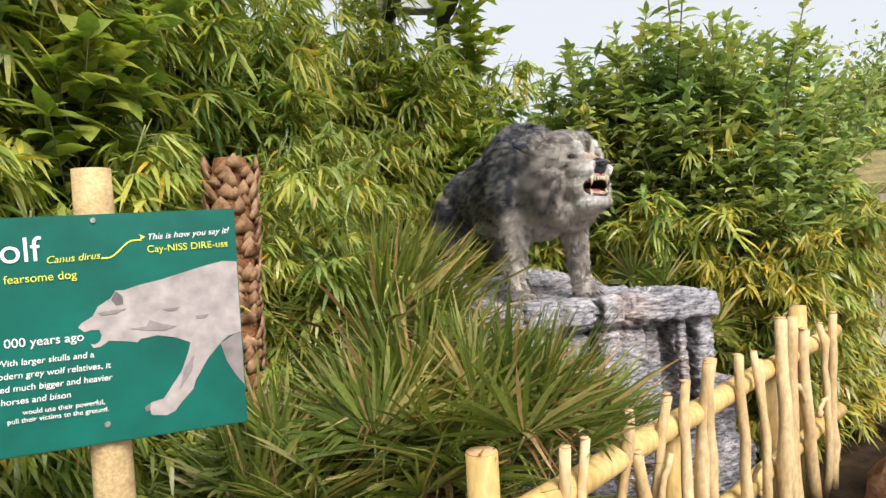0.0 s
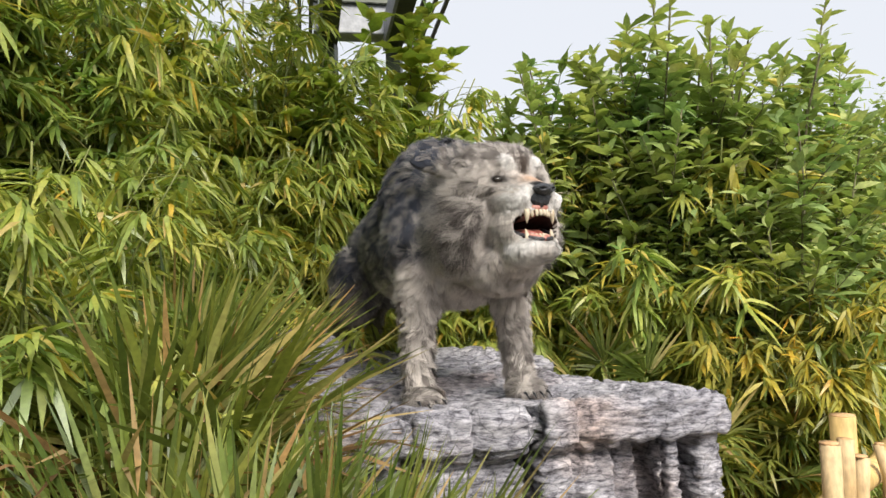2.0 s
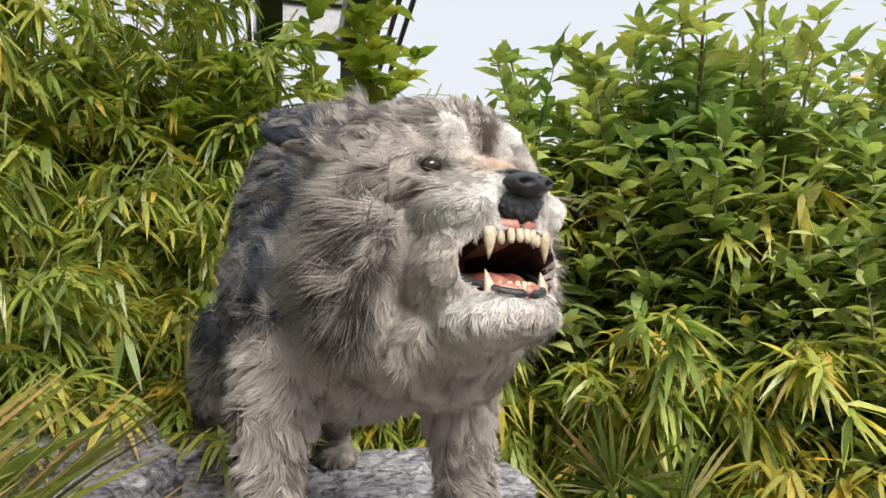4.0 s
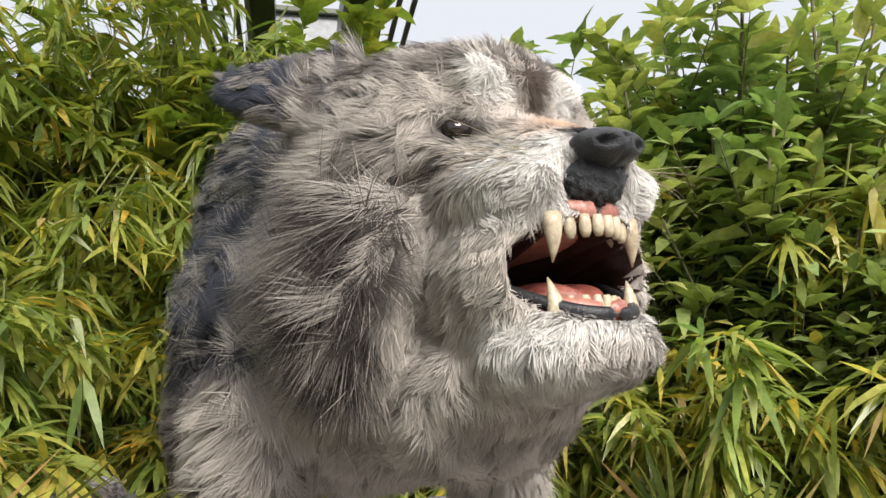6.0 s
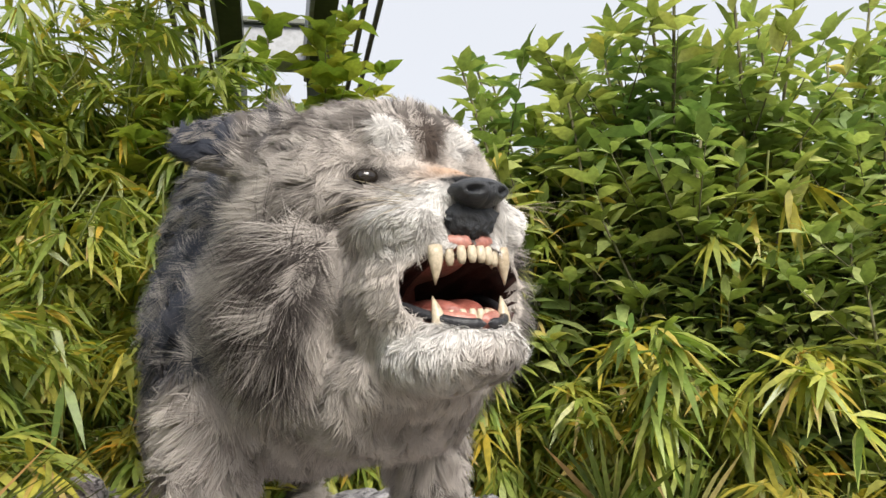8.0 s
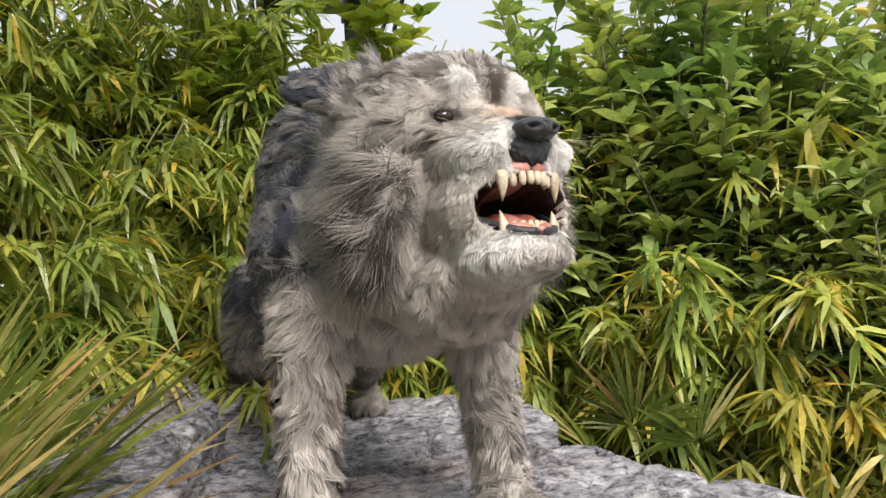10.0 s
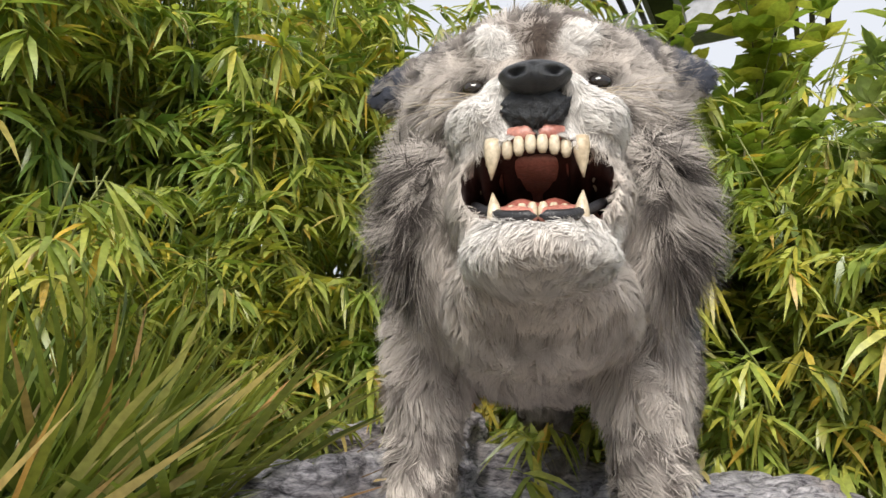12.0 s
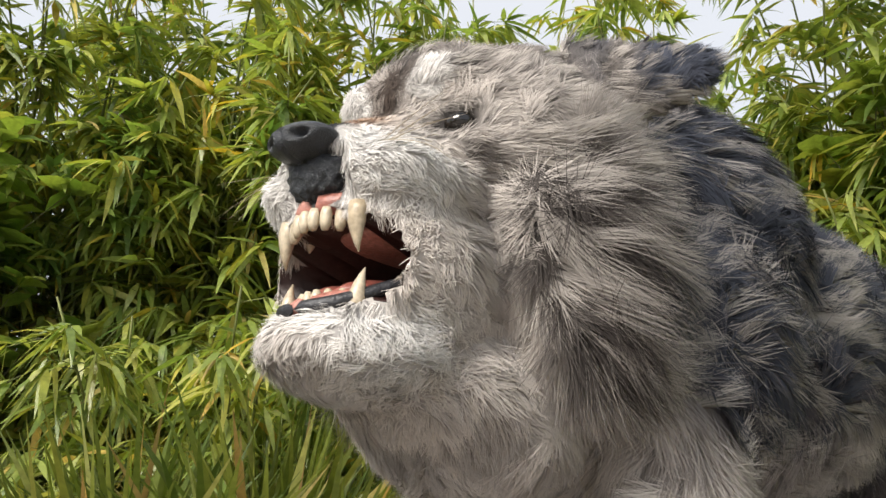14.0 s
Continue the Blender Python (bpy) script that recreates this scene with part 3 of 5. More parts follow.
def rock():
    bm = bmesh.new()

    def block(s, out, z, size, tilt=(0, 0), turn=0, bevel=0.12):
        q = ROCK_A + ROCK_E * s + ROCK_N * out
        add_box(bm, (q[0], q[1], z), size, (tilt[0], tilt[1], 26 + turn), min(size) * bevel)
    # overhanging top slab
    block(-0.62, -0.11, 1.20, (0.30, 0.38, 0.17), (-4, -3), -4, 0.35)
    block(-0.32, -0.10, 1.205, (0.30, 0.37, 0.16), (-5, 1), 1, 0.35)
    block(-0.11, -0.085, 1.20, (0.17, 0.38, 0.16), (-3, -1), -2, 0.35)
    block(0.10, -0.09, 1.20, (0.22, 0.38, 0.16), (-4, 1), 1, 0.35)
    block(0.31, -0.08, 1.20, (0.23, 0.39, 0.17), (-3, 0), 3, 0.35)
    block(0.56, -0.09, 1.20, (0.31, 0.44, 0.19), (-4, 2), 3, 0.42)
    # upright blocks of the face
    for c, out, w, turn in ((-0.56, -0.12, 0.23, -4), (-0.325, -0.095, 0.19, 2), (-0.13, -0.11, 0.165, -2), (0.06, -0.085, 0.125, 2), (0.215, -0.10, 0.15, -2), (0.365, -0.155, 0.13, 1)):
        block(c, out, 0.85, (w, 0.3, 0.62), (-2, 0), turn)
    block(0.49, -0.05, 0.84, (0.075, 0.28, 0.56), (-2, 2), 3, 0.25)
    block(0.61, -0.05, 0.80, (0.10, 0.3, 0.60), (-3, 5), 4, 0.25)
    block(0.72, -0.12, 0.55, (0.2, 0.42, 0.5), (0, 16), 2, 0.2)
    # boulders at the foot
    block(0.40, 0.05, 0.49, (0.50, 0.34, 0.26), (-8, 5), 0, 0.25)
    block(0.02, 0.01, 0.44, (0.28, 0.34, 0.36), (-5, 0), 3, 0.2)
    block(-0.36, 0.0, 0.44, (0.42, 0.36, 0.40), (-5, 0), -3, 0.2)
    block(0.1, -0.02, 0.16, (1.5, 0.5, 0.42), (0, 0), 0, 0.2)
    block(0.62, -0.02, 0.30, (0.42, 0.5, 0.4), (0, 8), 4, 0.2)
    for at, size, turn in [
        ((0.36, 3.98, 0.58), (1.42, 1.15, 1.16), (0, 0, 26)),          # core
        ((0.22, 4.15, 1.22), (1.25, 1.15, 0.20), (2, 0, 20)),          # upper bed
        ((0.62, 3.68, 1.18), (1.2, 0.75, 0.16), (-2, 0, 26)),          # ledge under the fore feet
        ((-0.12, 3.55, 1.2), (0.5, 0.7, 0.5), (0, -8, 15)),            # left humps
        ((-0.28, 3.95, 1.25), (0.4, 0.5, 0.52), (0, -6, 25)),
        ((-0.22, 4.35, 1.2), (0.45, 0.4, 0.48), (4, -4, 10)),
        ((0.1, 3.15, 1.1), (0.36, 0.34, 0.5), (-10, -6, 20)),
        ((-0.1, 3.5, 0.6), (0.75, 1.0, 1.1), (0, -4, 20)),
        ((0.92, 3.95, 1.16), (0.62, 0.6, 0.2), (0, 3, 26)),               # right back
        ((0.35, 4.55, 1.15), (1.2, 0.5, 0.3), (0, 0, 15)),
    ]:
        add_box(bm, at, size, turn, min(size) * 0.14)
    me = remeshed(bm, 0.0125, "rock")
    co = get_co(me)
    nr = np.zeros(len(me.vertices) * 3, dtype=np.float32)
    me.vertices.foreach_get("normal", nr)
    nr = nr.reshape(-1, 3)
    d = np.zeros(len(co))
    for i, (x, y, z) in enumerate(co):
        p = Vector((x, y, z * 1.6))
        w = Vector((noise.noise(p * 2.1), noise.noise(p * 2.1 + Vector((9, 0, 0))), noise.noise(p * 2.1 + Vector((0, 9, 0)))))
        q = p + w * 0.25
        flat_top = max(0.0, min(1.0, (nr[i][2] - 0.35) * 3))
        a1 = noise.noise(q * 2.4) * (0.010 + 0.016 * flat_top)
        a2 = -0.036 * flat_top * math.exp(-(noise.noise(q * 2.6 + Vector((5, 5, 5))) / 0.05) ** 2) - (0.006 + 0.012 * flat_top) * math.exp(-(noise.noise(q * 7.5) / 0.09) ** 2)
        a3 = noise.noise(Vector((q.x * 5, q.y * 5, q.z * 34))) * 0.019 * (1 - 0.6 * flat_top)
        s0 = (x - ROCK_A[0]) * ROCK_E[0] + (y - ROCK_A[1]) * ROCK_E[1] + 0.012 * w.x
        o0 = (x - ROCK_A[0]) * ROCK_N[0] + (y - ROCK_A[1]) * ROCK_N[1]
        cut = 0.0
        if o0 > -0.22:                              # joints of the face
            for c, wd, deep, lo, hi in FACE_JOINTS:
                if lo < z < hi:
                    cut = max(cut, 1.5 * deep * math.exp(-((s0 - c) / (1.3 * wd)) ** 2))
            for zc, deep in ((1.125, 0.030), (0.63, 0.022)):
                cut = max(cut, deep * math.exp(-((z - zc + 0.03 * w.y) / 0.010) ** 2))
        if flat_top > 0.3:                          # cracks of the top
            for ax, ay, bx, by in TOP_CRACKS:
                lx, ly = bx - ax, by - ay
                k = max(0.0, min(1.0, ((x - ax) * lx + (y - ay) * ly) / (lx * lx + ly * ly)))
                gap = math.hypot(x - ax - k * lx + 0.05 * w.x, y - ay - k * ly + 0.05 * w.y)
                cut = max(cut, 0.045 * math.exp(-(gap / 0.013) ** 2))
        d[i] = a1 + a2 + a3 - cut + noise.noise(q * 19) * 0.008 + noise.noise(q * 45) * 0.004
    co += nr * d[:, None]
    me.vertices.foreach_set("co", co.astype(np.float32).ravel())
    me.materials.clear()
    me.materials.append(M_ROCK)
    me.update()
    ob = new("rock", me)
    tagged(ob, "grey sculpted concrete rock plinth with blocks and cracks", "rock")


rock()

# ---- the wolf figure ----
W_O = np.array([0.645, 3.385, 1.27])                # between the fore feet
W_F = np.array([0.46, -0.888, 0.0])               # the way it faces
W_L = np.array([0.888, 0.46, 0.0])                # across it
W_UP = np.array([0, 0, 1.0])
HEAD_AT = np.array([0.20, 0.065, 0.668])             # skull centre: forward, across, up
HEAD_YAW, HEAD_PITCH = radians(11), radians(3)


def body_to_world(p):
    p = np.asarray(p, float)
    return W_O + p[..., :1] * W_F + p[..., 1:2] * W_L + p[..., 2:3] * W_UP


def head_axes():
    cy, sy = math.cos(HEAD_YAW), math.sin(HEAD_YAW)
    cp, sp = math.cos(HEAD_PITCH), math.sin(HEAD_PITCH)
    x = np.array([cy * cp, sy * cp, sp])
    y = np.array([-sy, cy, 0])
    return x, y, np.cross(x, y)


HX, HY, HZ = head_axes()
H_BASIS = np.stack([HX, HY, HZ])


HEAD_SIZE = 1.13


def step(x, a, b):
    t = np.clip((x - a) / (b - a), 0, 1)
    return t * t * (3 - 2 * t)


SNOUT = 0.80                                      # the muzzle is short
JAW_UP = 0.035                                    # and the jaws sit high in the face


def jaw_shift(x, z):
    return JAW_UP * step(x, 0.0, 0.06) * step(0.06 - z, 0.0, 0.10)


def head_to_body(p):
    p = np.array(p, float)
    p[..., 2] += jaw_shift(p[..., 0], p[..., 2])
    p[..., 0] -= (1 - SNOUT) * np.maximum(p[..., 0] - 0.08, 0)
    return HEAD_AT + HEAD_SIZE * p @ H_BASIS


def body_to_head(p):
    q = (np.asarray(p) - HEAD_AT) @ H_BASIS.T / HEAD_SIZE
    q[..., 0] += (1 / SNOUT - 1) * np.maximum(q[..., 0] - 0.08, 0)
    z = q[..., 2].copy()
    for _ in range(8):
        z = q[..., 2] - jaw_shift(q[..., 0], z)
    q[..., 2] = z
    return q


def ball(bm, at, radii, head=False, seg=20):
    r = bmesh.ops.create_uvsphere(bm, u_segments=seg, v_segments=seg // 2 + 2, radius=1)
    for v in r["verts"]:
        p = np.array(v.co) * radii
        v.co = (head_to_body(p + np.array(at)) if head else p + np.array(at)).tolist()


def limb(bm, pts, radii):
    pts, radii = np.array(pts, float), np.array(radii, float)
    for i in range(len(pts) - 1):
        for s in np.linspace(0, 1, 6):
            p, r = pts[i] * (1 - s) + pts[i + 1] * s, radii[i] * (1 - s) + radii[i + 1] * s
            ball(bm, p, (r, r, r), seg=12)


def field(p, f, seed=0):
    return np.array([noise.noise(Vector((a * f + seed, b * f, c * f))) for a, b, c in p])


LIGHT = np.array([0.63, 0.57, 0.52])
PALE = np.array([0.78, 0.75, 0.72])
SLATE = np.array([0.046, 0.051, 0.069])
BROWN = np.array([0.06, 0.05, 0.046])
CREAM = np.array([0.66, 0.57, 0.46])
TAN = np.array([0.55, 0.34, 0.21])


def blend(a, b, k):
    return a * (1 - k[:, None]) + b * k[:, None]


def coat(p, rnd):
    """Fur colour by place on the figure (body coordinates); rnd tells one tuft from the next."""
    u, v, w = p.T
    n1, n2 = field(p, 6.0), field(p, 17.0, 5)
    c = np.tile(LIGHT, (len(p), 1))
    edge = 0.455 + 0.05 * np.sin(u * 7) + 0.10 * n1 - 0.14 * step(-u, 0.35, 0.9) + 0.10 * step(u, 0.0, 0.18)
    back = step(w, edge - 0.03, edge + 0.05) * step(-u, -0.34, -0.22) * np.clip(step(np.abs(v), 0.10, 0.15) + step(-u, -0.02, 0.08) + step(w, 0.78, 0.84), 0, 1)
    streak = (rnd < 0.27 + 0.2 * (n2 > 0.10)).astype(float)
    c = blend(c, SLATE, back * (1 - 0.6 * streak))
    legs = step(0.36 - w, 0, 0.08)
    c = blend(c, BROWN * 1.6, np.clip(legs * (rnd > 0.62) * 0.8 + legs * (n2 > 0.15) * 0.5, 0, 0.9))
    # brown strands mixed into the chest; they also paint in its shade
    chest = step(w, 0.30, 0.36) * step(0.62 - w, 0, 0.1)
    c = blend(c, BROWN * 2.2, chest * np.clip(0.5 * (rnd > 0.7) + 0.3 * np.clip((n2 - 0.05) * 4, 0, 1), 0, 0.75))
    rear = step(-u, 0.75, 1.05)
    c = blend(c, np.array([0.2, 0.17, 0.15]), rear * 0.5 * (w < 0.45))
    # head
    h = body_to_head(p)
    x, y, z = h.T
    ay = np.abs(y)
    on = step(x, -0.055, 0.0) * step(0.315 - np.linalg.norm(h, axis=1), 0.0, 0.04) * np.maximum(step(0.235 - ay, 0, 0.03), z > 0.08)
    on = np.maximum(on, step(ay, 0.15, 0.17) * step(z, 0.07, 0.10) * step(x, -0.16, -0.12))
    hc = np.tile(LIGHT * 0.98, (len(p), 1))
    top = step(z, 0.085, 0.14)
    hc = blend(hc, BROWN * 1.3, top * (rnd > 0.42) * 0.74)
    stripe = np.exp(-(y / (0.014 + 0.12 * np.clip(z - 0.09, 0, 1))) ** 2) * step(z, 0.075, 0.10) * step(0.20 - z, 0.0, 0.06) * (0.25 + 0.75 * (rnd > 0.3))
    hc = blend(hc, BROWN * 0.9, np.clip(stripe * 1.6, 0, 0.95))
    mottle = np.clip((n2 - 0.02) * 3.5, 0, 1) * step(0.10 - x, 0, 0.05) * (0.25 + 0.75 * (rnd > 0.3))
    hc = blend(hc, BROWN * 1.5, 0.4 * mottle)
    mask = np.exp(-(((ay - 0.172) / 0.047) ** 2 + ((z + 0.03 + 0.5 * (0.05 - x)) / 0.085) ** 2)) * step(0.12 - x, 0.0, 0.06)
    hc = blend(hc, BROWN * 0.7, np.clip(2.6 * mask * (0.12 + 0.9 * (rnd > 0.45)), 0, 0.93))
    strand = step(ay, 0.125, 0.165) * step(0.075 - x, 0, 0.03) * step(x, -0.075, -0.045) * step(0.07 - z, 0, 0.05) * step(z, -0.20, -0.14)
    hc = blend(hc, BROWN * 0.75, np.clip(strand * (0.15 + 0.85 * (rnd > 0.42)), 0, 0.93))
    cuff = step(ay, 0.12, 0.15) * step(-x, 0.06, 0.085) * step(0.06 - z, 0, 0.05)
    hc = blend(hc, PALE * 0.9, cuff * 0.8)
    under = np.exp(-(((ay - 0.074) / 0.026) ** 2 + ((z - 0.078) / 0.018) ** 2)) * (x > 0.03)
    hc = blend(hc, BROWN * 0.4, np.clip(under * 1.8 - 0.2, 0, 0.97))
    tear = np.exp(-(((ay - 0.095 - 0.25 * (0.05 - z)) / 0.014) ** 2)) * step(0.058 - z, 0, 0.01) * step(z, -0.02, 0.01) * (x > 0.02)
    hc = blend(hc, BROWN, np.clip(tear * (rnd > 0.3), 0, 0.85))
    brow = np.exp(-(((ay - 0.048 - 0.3 * (z - 0.125)) / 0.024) ** 2 + ((z - 0.127) / 0.022) ** 2)) * (x > 0.02)
    hc = blend(hc, PALE * 0.98, np.clip(brow * 4.0 - 1.0, 0, 1))
    muzzle = step(x, 0.10, 0.16) * step(0.115 - ay, 0.0, 0.02) * step(0.065 - z, 0.0, 0.02) * step(z, -0.08, -0.05)
    hc = blend(hc, PALE, muzzle)
    bridge = np.exp(-((y / 0.034) ** 2 + ((x - 0.18) / 0.035) ** 2)) * step(z, 0.025, 0.045)
    hc = blend(hc, TAN, np.clip(bridge, 0, 0.75))
    chin = step(-z, 0.135, 0.155) * step(x, 0.08, 0.15) * step(z, -0.24, -0.2)
    hc = blend(hc, PALE, chin)
    ear = step(ay, 0.17, 0.20) * step(z, 0.06, 0.10)
    hc = blend(hc, SLATE * 1.3, ear * step(z, 0.115, 0.15) * (0.35 + 0.65 * (rnd > 0.35)))
    pad = step(x, 0.200, 0.215) * step(0.034 - ay, 0.0, 0.008) * step(z, -0.065, -0.05)
    hc = blend(hc, np.array([0.02, 0.02, 0.022]), pad)
    c = blend(c, hc, on)
    return np.clip(c * (0.78 + 0.40 * rnd)[:, None], 0.012, 0.85)


M_COAT, _nt, _b = material("grey_fur", 0.75, 0.15)
_a = _nt.nodes.new("ShaderNodeVertexColor")
_a.layer_name = "coat"
_nt.links.new(_a.outputs[0], _b.inputs["Base Color"])
_b.inputs["Sheen Weight"].default_value = 0.04
M_NOSE = plain("black_rubber_nose", (0.018, 0.02, 0.025), (0.045, 0.05, 0.058), 60, 0.38, 0.5, relief=0.8, depth=0.003)
M_TOOTH = plain("ivory_resin_tooth", (0.42, 0.33, 0.22), (0.60, 0.52, 0.39), 22, 0.35, 0.5, relief=0.1)
M_GUM = plain("painted_pink_gum", (0.30, 0.10, 0.075), (0.50, 0.23, 0.18), 25, 0.35, 0.5, relief=0.4, depth=0.003)
M_TONGUE = plain("painted_red_tongue", (0.20, 0.05, 0.035), (0.38, 0.13, 0.10), 20, 0.4, 0.5, relief=0.5, depth=0.004)
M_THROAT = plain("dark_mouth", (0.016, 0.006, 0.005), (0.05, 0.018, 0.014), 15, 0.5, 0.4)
M_LIP = plain("black_lip", (0.014, 0.014, 0.017), (0.035, 0.035, 0.04), 30, 0.4, 0.5, relief=0.5, depth=0.003)
M_EYE = plain("dark_glass_eye", (0.006, 0.006, 0.007), (0.03, 0.022, 0.014), 40, 0.08, 0.7, relief=0.0)


def mouth_depth(h):
    """How deep the open mouth goes at a place on the face (head coordinates)."""
    x, y, z = h.T
    zc, hz = -0.107, 0.037 + 0.009 * np.exp(-(y / 0.03) ** 2)
    m = 1 - (y / 0.081) ** 4 - ((z - zc) / hz) ** 2
    return np.where((x > 0.0) & (m > 0), np.clip(m * 3.0, 0, 1), 0)


def wolf():
    bm = bmesh.new()
    ball(bm, (-0.12, 0, 0.575), (0.26, 0.272, 0.24))           # chest
    ball(bm, (-0.24, 0, 0.73), (0.30, 0.235, 0.265))           # withers
    ball(bm, (-0.09, 0, 0.74), (0.20, 0.19, 0.18))             # nape
    ball(bm, (-0.58, 0, 0.61), (0.52, 0.225, 0.255))          # barrel
    ball(bm, (-1.10, 0, 0.56), (0.28, 0.19, 0.24))           # rump
    ball(bm, (0.05, 0.02, 0.62), (0.23, 0.195, 0.21))          # neck
    for s in (-1, 1):
        limb(bm, [(-0.03, 0.165 * s, 0.48), (-0.02, 0.19 * s, 0.30), (0.0, 0.20 * s, 0.10), (0.02, 0.20 * s, 0.035)], [0.088, 0.064, 0.053, 0.054])
        ball(bm, (0.06, 0.20 * s, 0.022), (0.09, 0.064, 0.042))
        limb(bm, [(-1.12, 0.13 * s, 0.48), (-1.08, 0.19 * s, 0.32), (-1.26, 0.20 * s, 0.18), (-1.22, 0.20 * s, 0.10)], [0.16, 0.10, 0.06, 0.055])
        ball(bm, (-1.15, 0.20 * s, 0.085), (0.10, 0.065, 0.045))
    limb(bm, [(-1.34, 0, 0.58), (-1.48, 0.02, 0.38), (-1.54, 0.03, 0.2)], [0.07, 0.085, 0.05])   # tail
    # head
    ball(bm, (-0.03, 0, 0.075), (0.15, 0.180, 0.138), True)
    ball(bm, (0.045, 0, 0.125), (0.08, 0.11, 0.065), True)
    ball(bm, (0.05, 0, 0.06), (0.085, 0.115, 0.07), True)
    for k in np.linspace(0, 1, 6):
        ball(bm, (0.08 + 0.115 * k, 0, 0.055 - 0.040 * k), (0.06 - 0.01 * k, 0.070 - 0.014 * k, 0.052 - 0.010 * k), True, 16)
    ball(bm, (0.09, 0, -0.10), (0.145, 0.105, 0.10), True)
    ball(bm, (0.125, 0, -0.175), (0.125, 0.085, 0.042), True)
    ball(bm, (-0.01, 0, -0.185), (0.13, 0.12, 0.07), True)
    for s in (-1, 1):
        ball(bm, (-0.03, 0.115 * s, -0.045), (0.095, 0.080, 0.13), True)
        ball(bm, (0.125, 0.056 * s, -0.026), (0.105, 0.046, 0.047), True)
        ball(bm, (0.085, 0.050 * s, 0.135), (0.042, 0.036, 0.024), True)
        for k in np.linspace(0, 1, 11):      # ears, laid out to the sides
            ball(bm, (-0.04 - 0.06 * k, (0.125 + 0.108 * k) * s, 0.150 + 0.018 * k), (0.020 * (1 - 0.4 * k), 0.045 * (1 - 0.5 * k), 0.064 * (1 - 0.58 * k)), True, 12)
    me = remeshed(bm, 0.011, "wolf")
    co = get_co(me)
    nv = len(co)
    h = body_to_head(co)
    deep = mouth_depth(h)
    front = h[:, 0] > 0.0
    pushed = deep * front
    # the mouth goes in along the head's own axis
    h2 = h.copy()
    h2[:, 0] -= np.maximum(h[:, 0] - 0.02, 0) * pushed
    # eye hollows
    for s in (-1, 1):
        d = np.exp(-(((h[:, 1] - 0.074 * s) / 0.024) ** 2 + ((h[:, 2] - 0.078) / 0.016) ** 2)) * (h[:, 0] > 0.03)
        h2[:, 0] -= 0.022 * d
    near = (np.linalg.norm(h, axis=1) < 0.42) & (h[:, 0] > 0)
    co[near] = head_to_body(h2[near])
    me.vertices.foreach_set("co", co.astype(np.float32).ravel())
    me.update()
    me.calc_loop_triangles()
    tri = np.zeros(len(me.loop_triangles) * 3, dtype=np.int32)
    me.loop_triangles.foreach_get("vertices", tri)
    tri = tri.reshape(-1, 3)
    nr = np.zeros(nv * 3, dtype=np.float32)
    me.vertices.foreach_get("normal", nr)
    nr = nr.reshape(-1, 3).astype(float)
    bpy.data.meshes.remove(me)
    rng = np.random.default_rng(5)
    # skin takes the coat colour, darkened for the shade beneath the fur
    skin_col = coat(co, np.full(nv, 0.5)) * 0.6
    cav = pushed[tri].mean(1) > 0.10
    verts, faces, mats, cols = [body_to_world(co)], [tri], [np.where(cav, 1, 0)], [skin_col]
    count = nv

    # fur
    a, b, c = co[tri[:, 0]], co[tri[:, 1]], co[tri[:, 2]]
    area = 0.5 * np.linalg.norm(np.cross(b - a, c - a), axis=1)
    mid = (a + b + c) / 3
    hm = body_to_head(mid)
    headish = (np.linalg.norm(hm, axis=1) < 0.36) & (mid[:, 0] > -0.02)
    weight = area * np.where(cav, 0, np.where(headish, 2.6, 1.0)) * np.where(mid[:, 0] < -0.6, 0.55, 1.0)
    n = FUR
    pick = rng.choice(len(tri), n, p=weight / weight.sum())
    r1, r2 = np.sqrt(rng.random(n)), rng.random(n)
    w0, w1, w2 = 1 - r1, r1 * (1 - r2), r1 * r2
    ids = tri[pick]
    p = co[ids[:, 0]] * w0[:, None] + co[ids[:, 1]] * w1[:, None] + co[ids[:, 2]] * w2[:, None]
    nn = unit(nr[ids[:, 0]] * w0[:, None] + nr[ids[:, 1]] * w1[:, None] + nr[ids[:, 2]] * w2[:, None])
    hh = body_to_head(p)
    ok = (mouth_depth(hh) < 0.05)
    x, y, z = hh.T
    rad = np.linalg.norm(hh, axis=1)
    is_head = (rad < 0.37) & (x > -0.12)
    nose_pad = (x > 0.228) & (np.abs(y) < 0.026) & (z > -0.018)
    ok &= ~(nose_pad & is_head)
    for s in (-1, 1):
        ok &= ~(((np.abs(y - 0.074 * s) < 0.020) & (np.abs(z - 0.078) < 0.012) & (x > 0.03)))
    p, nn, hh, x, y, z, rad, is_head = p[ok], nn[ok], hh[ok], x[ok], y[ok], z[ok], rad[ok], is_head[ok]
    n = len(p)
    # lie of the fur
    flow = np.stack([np.full(n, -0.75), 0.12 * np.sign(p[:, 1]), np.full(n, -0.75)], 1)
    leg = p[:, 2] < 0.34
    flow[leg] = [-0.12, 0, -1.0]
    away = unit(hh - np.array([0.30, 0, 0.03])) + np.array([-0.2, 0, 0]) - np.outer(step(-z, -0.06, 0.06), [0, 0, 0.85])
    away += np.outer(step(np.abs(y), 0.09, 0.14) * step(0.11 - z, 0, 0.04), [-0.5, 0, -0.9])
    flow_h = away @ H_BASIS
    flow[is_head] = flow_h[is_head]
    swirl = np.stack([field(p, 13, s) for s in (0, 21, 43)], 1) + 0.6 * np.stack([field(p, 4, s) for s in (3, 27, 49)], 1)
    cell = np.where(is_head, 0.019, 0.027)[:, None]
    grid = np.round((p + 0.012 * swirl) / cell).astype(int)
    key = (grid * [73856093, 19349663, 83492791]).sum(1) % 100003
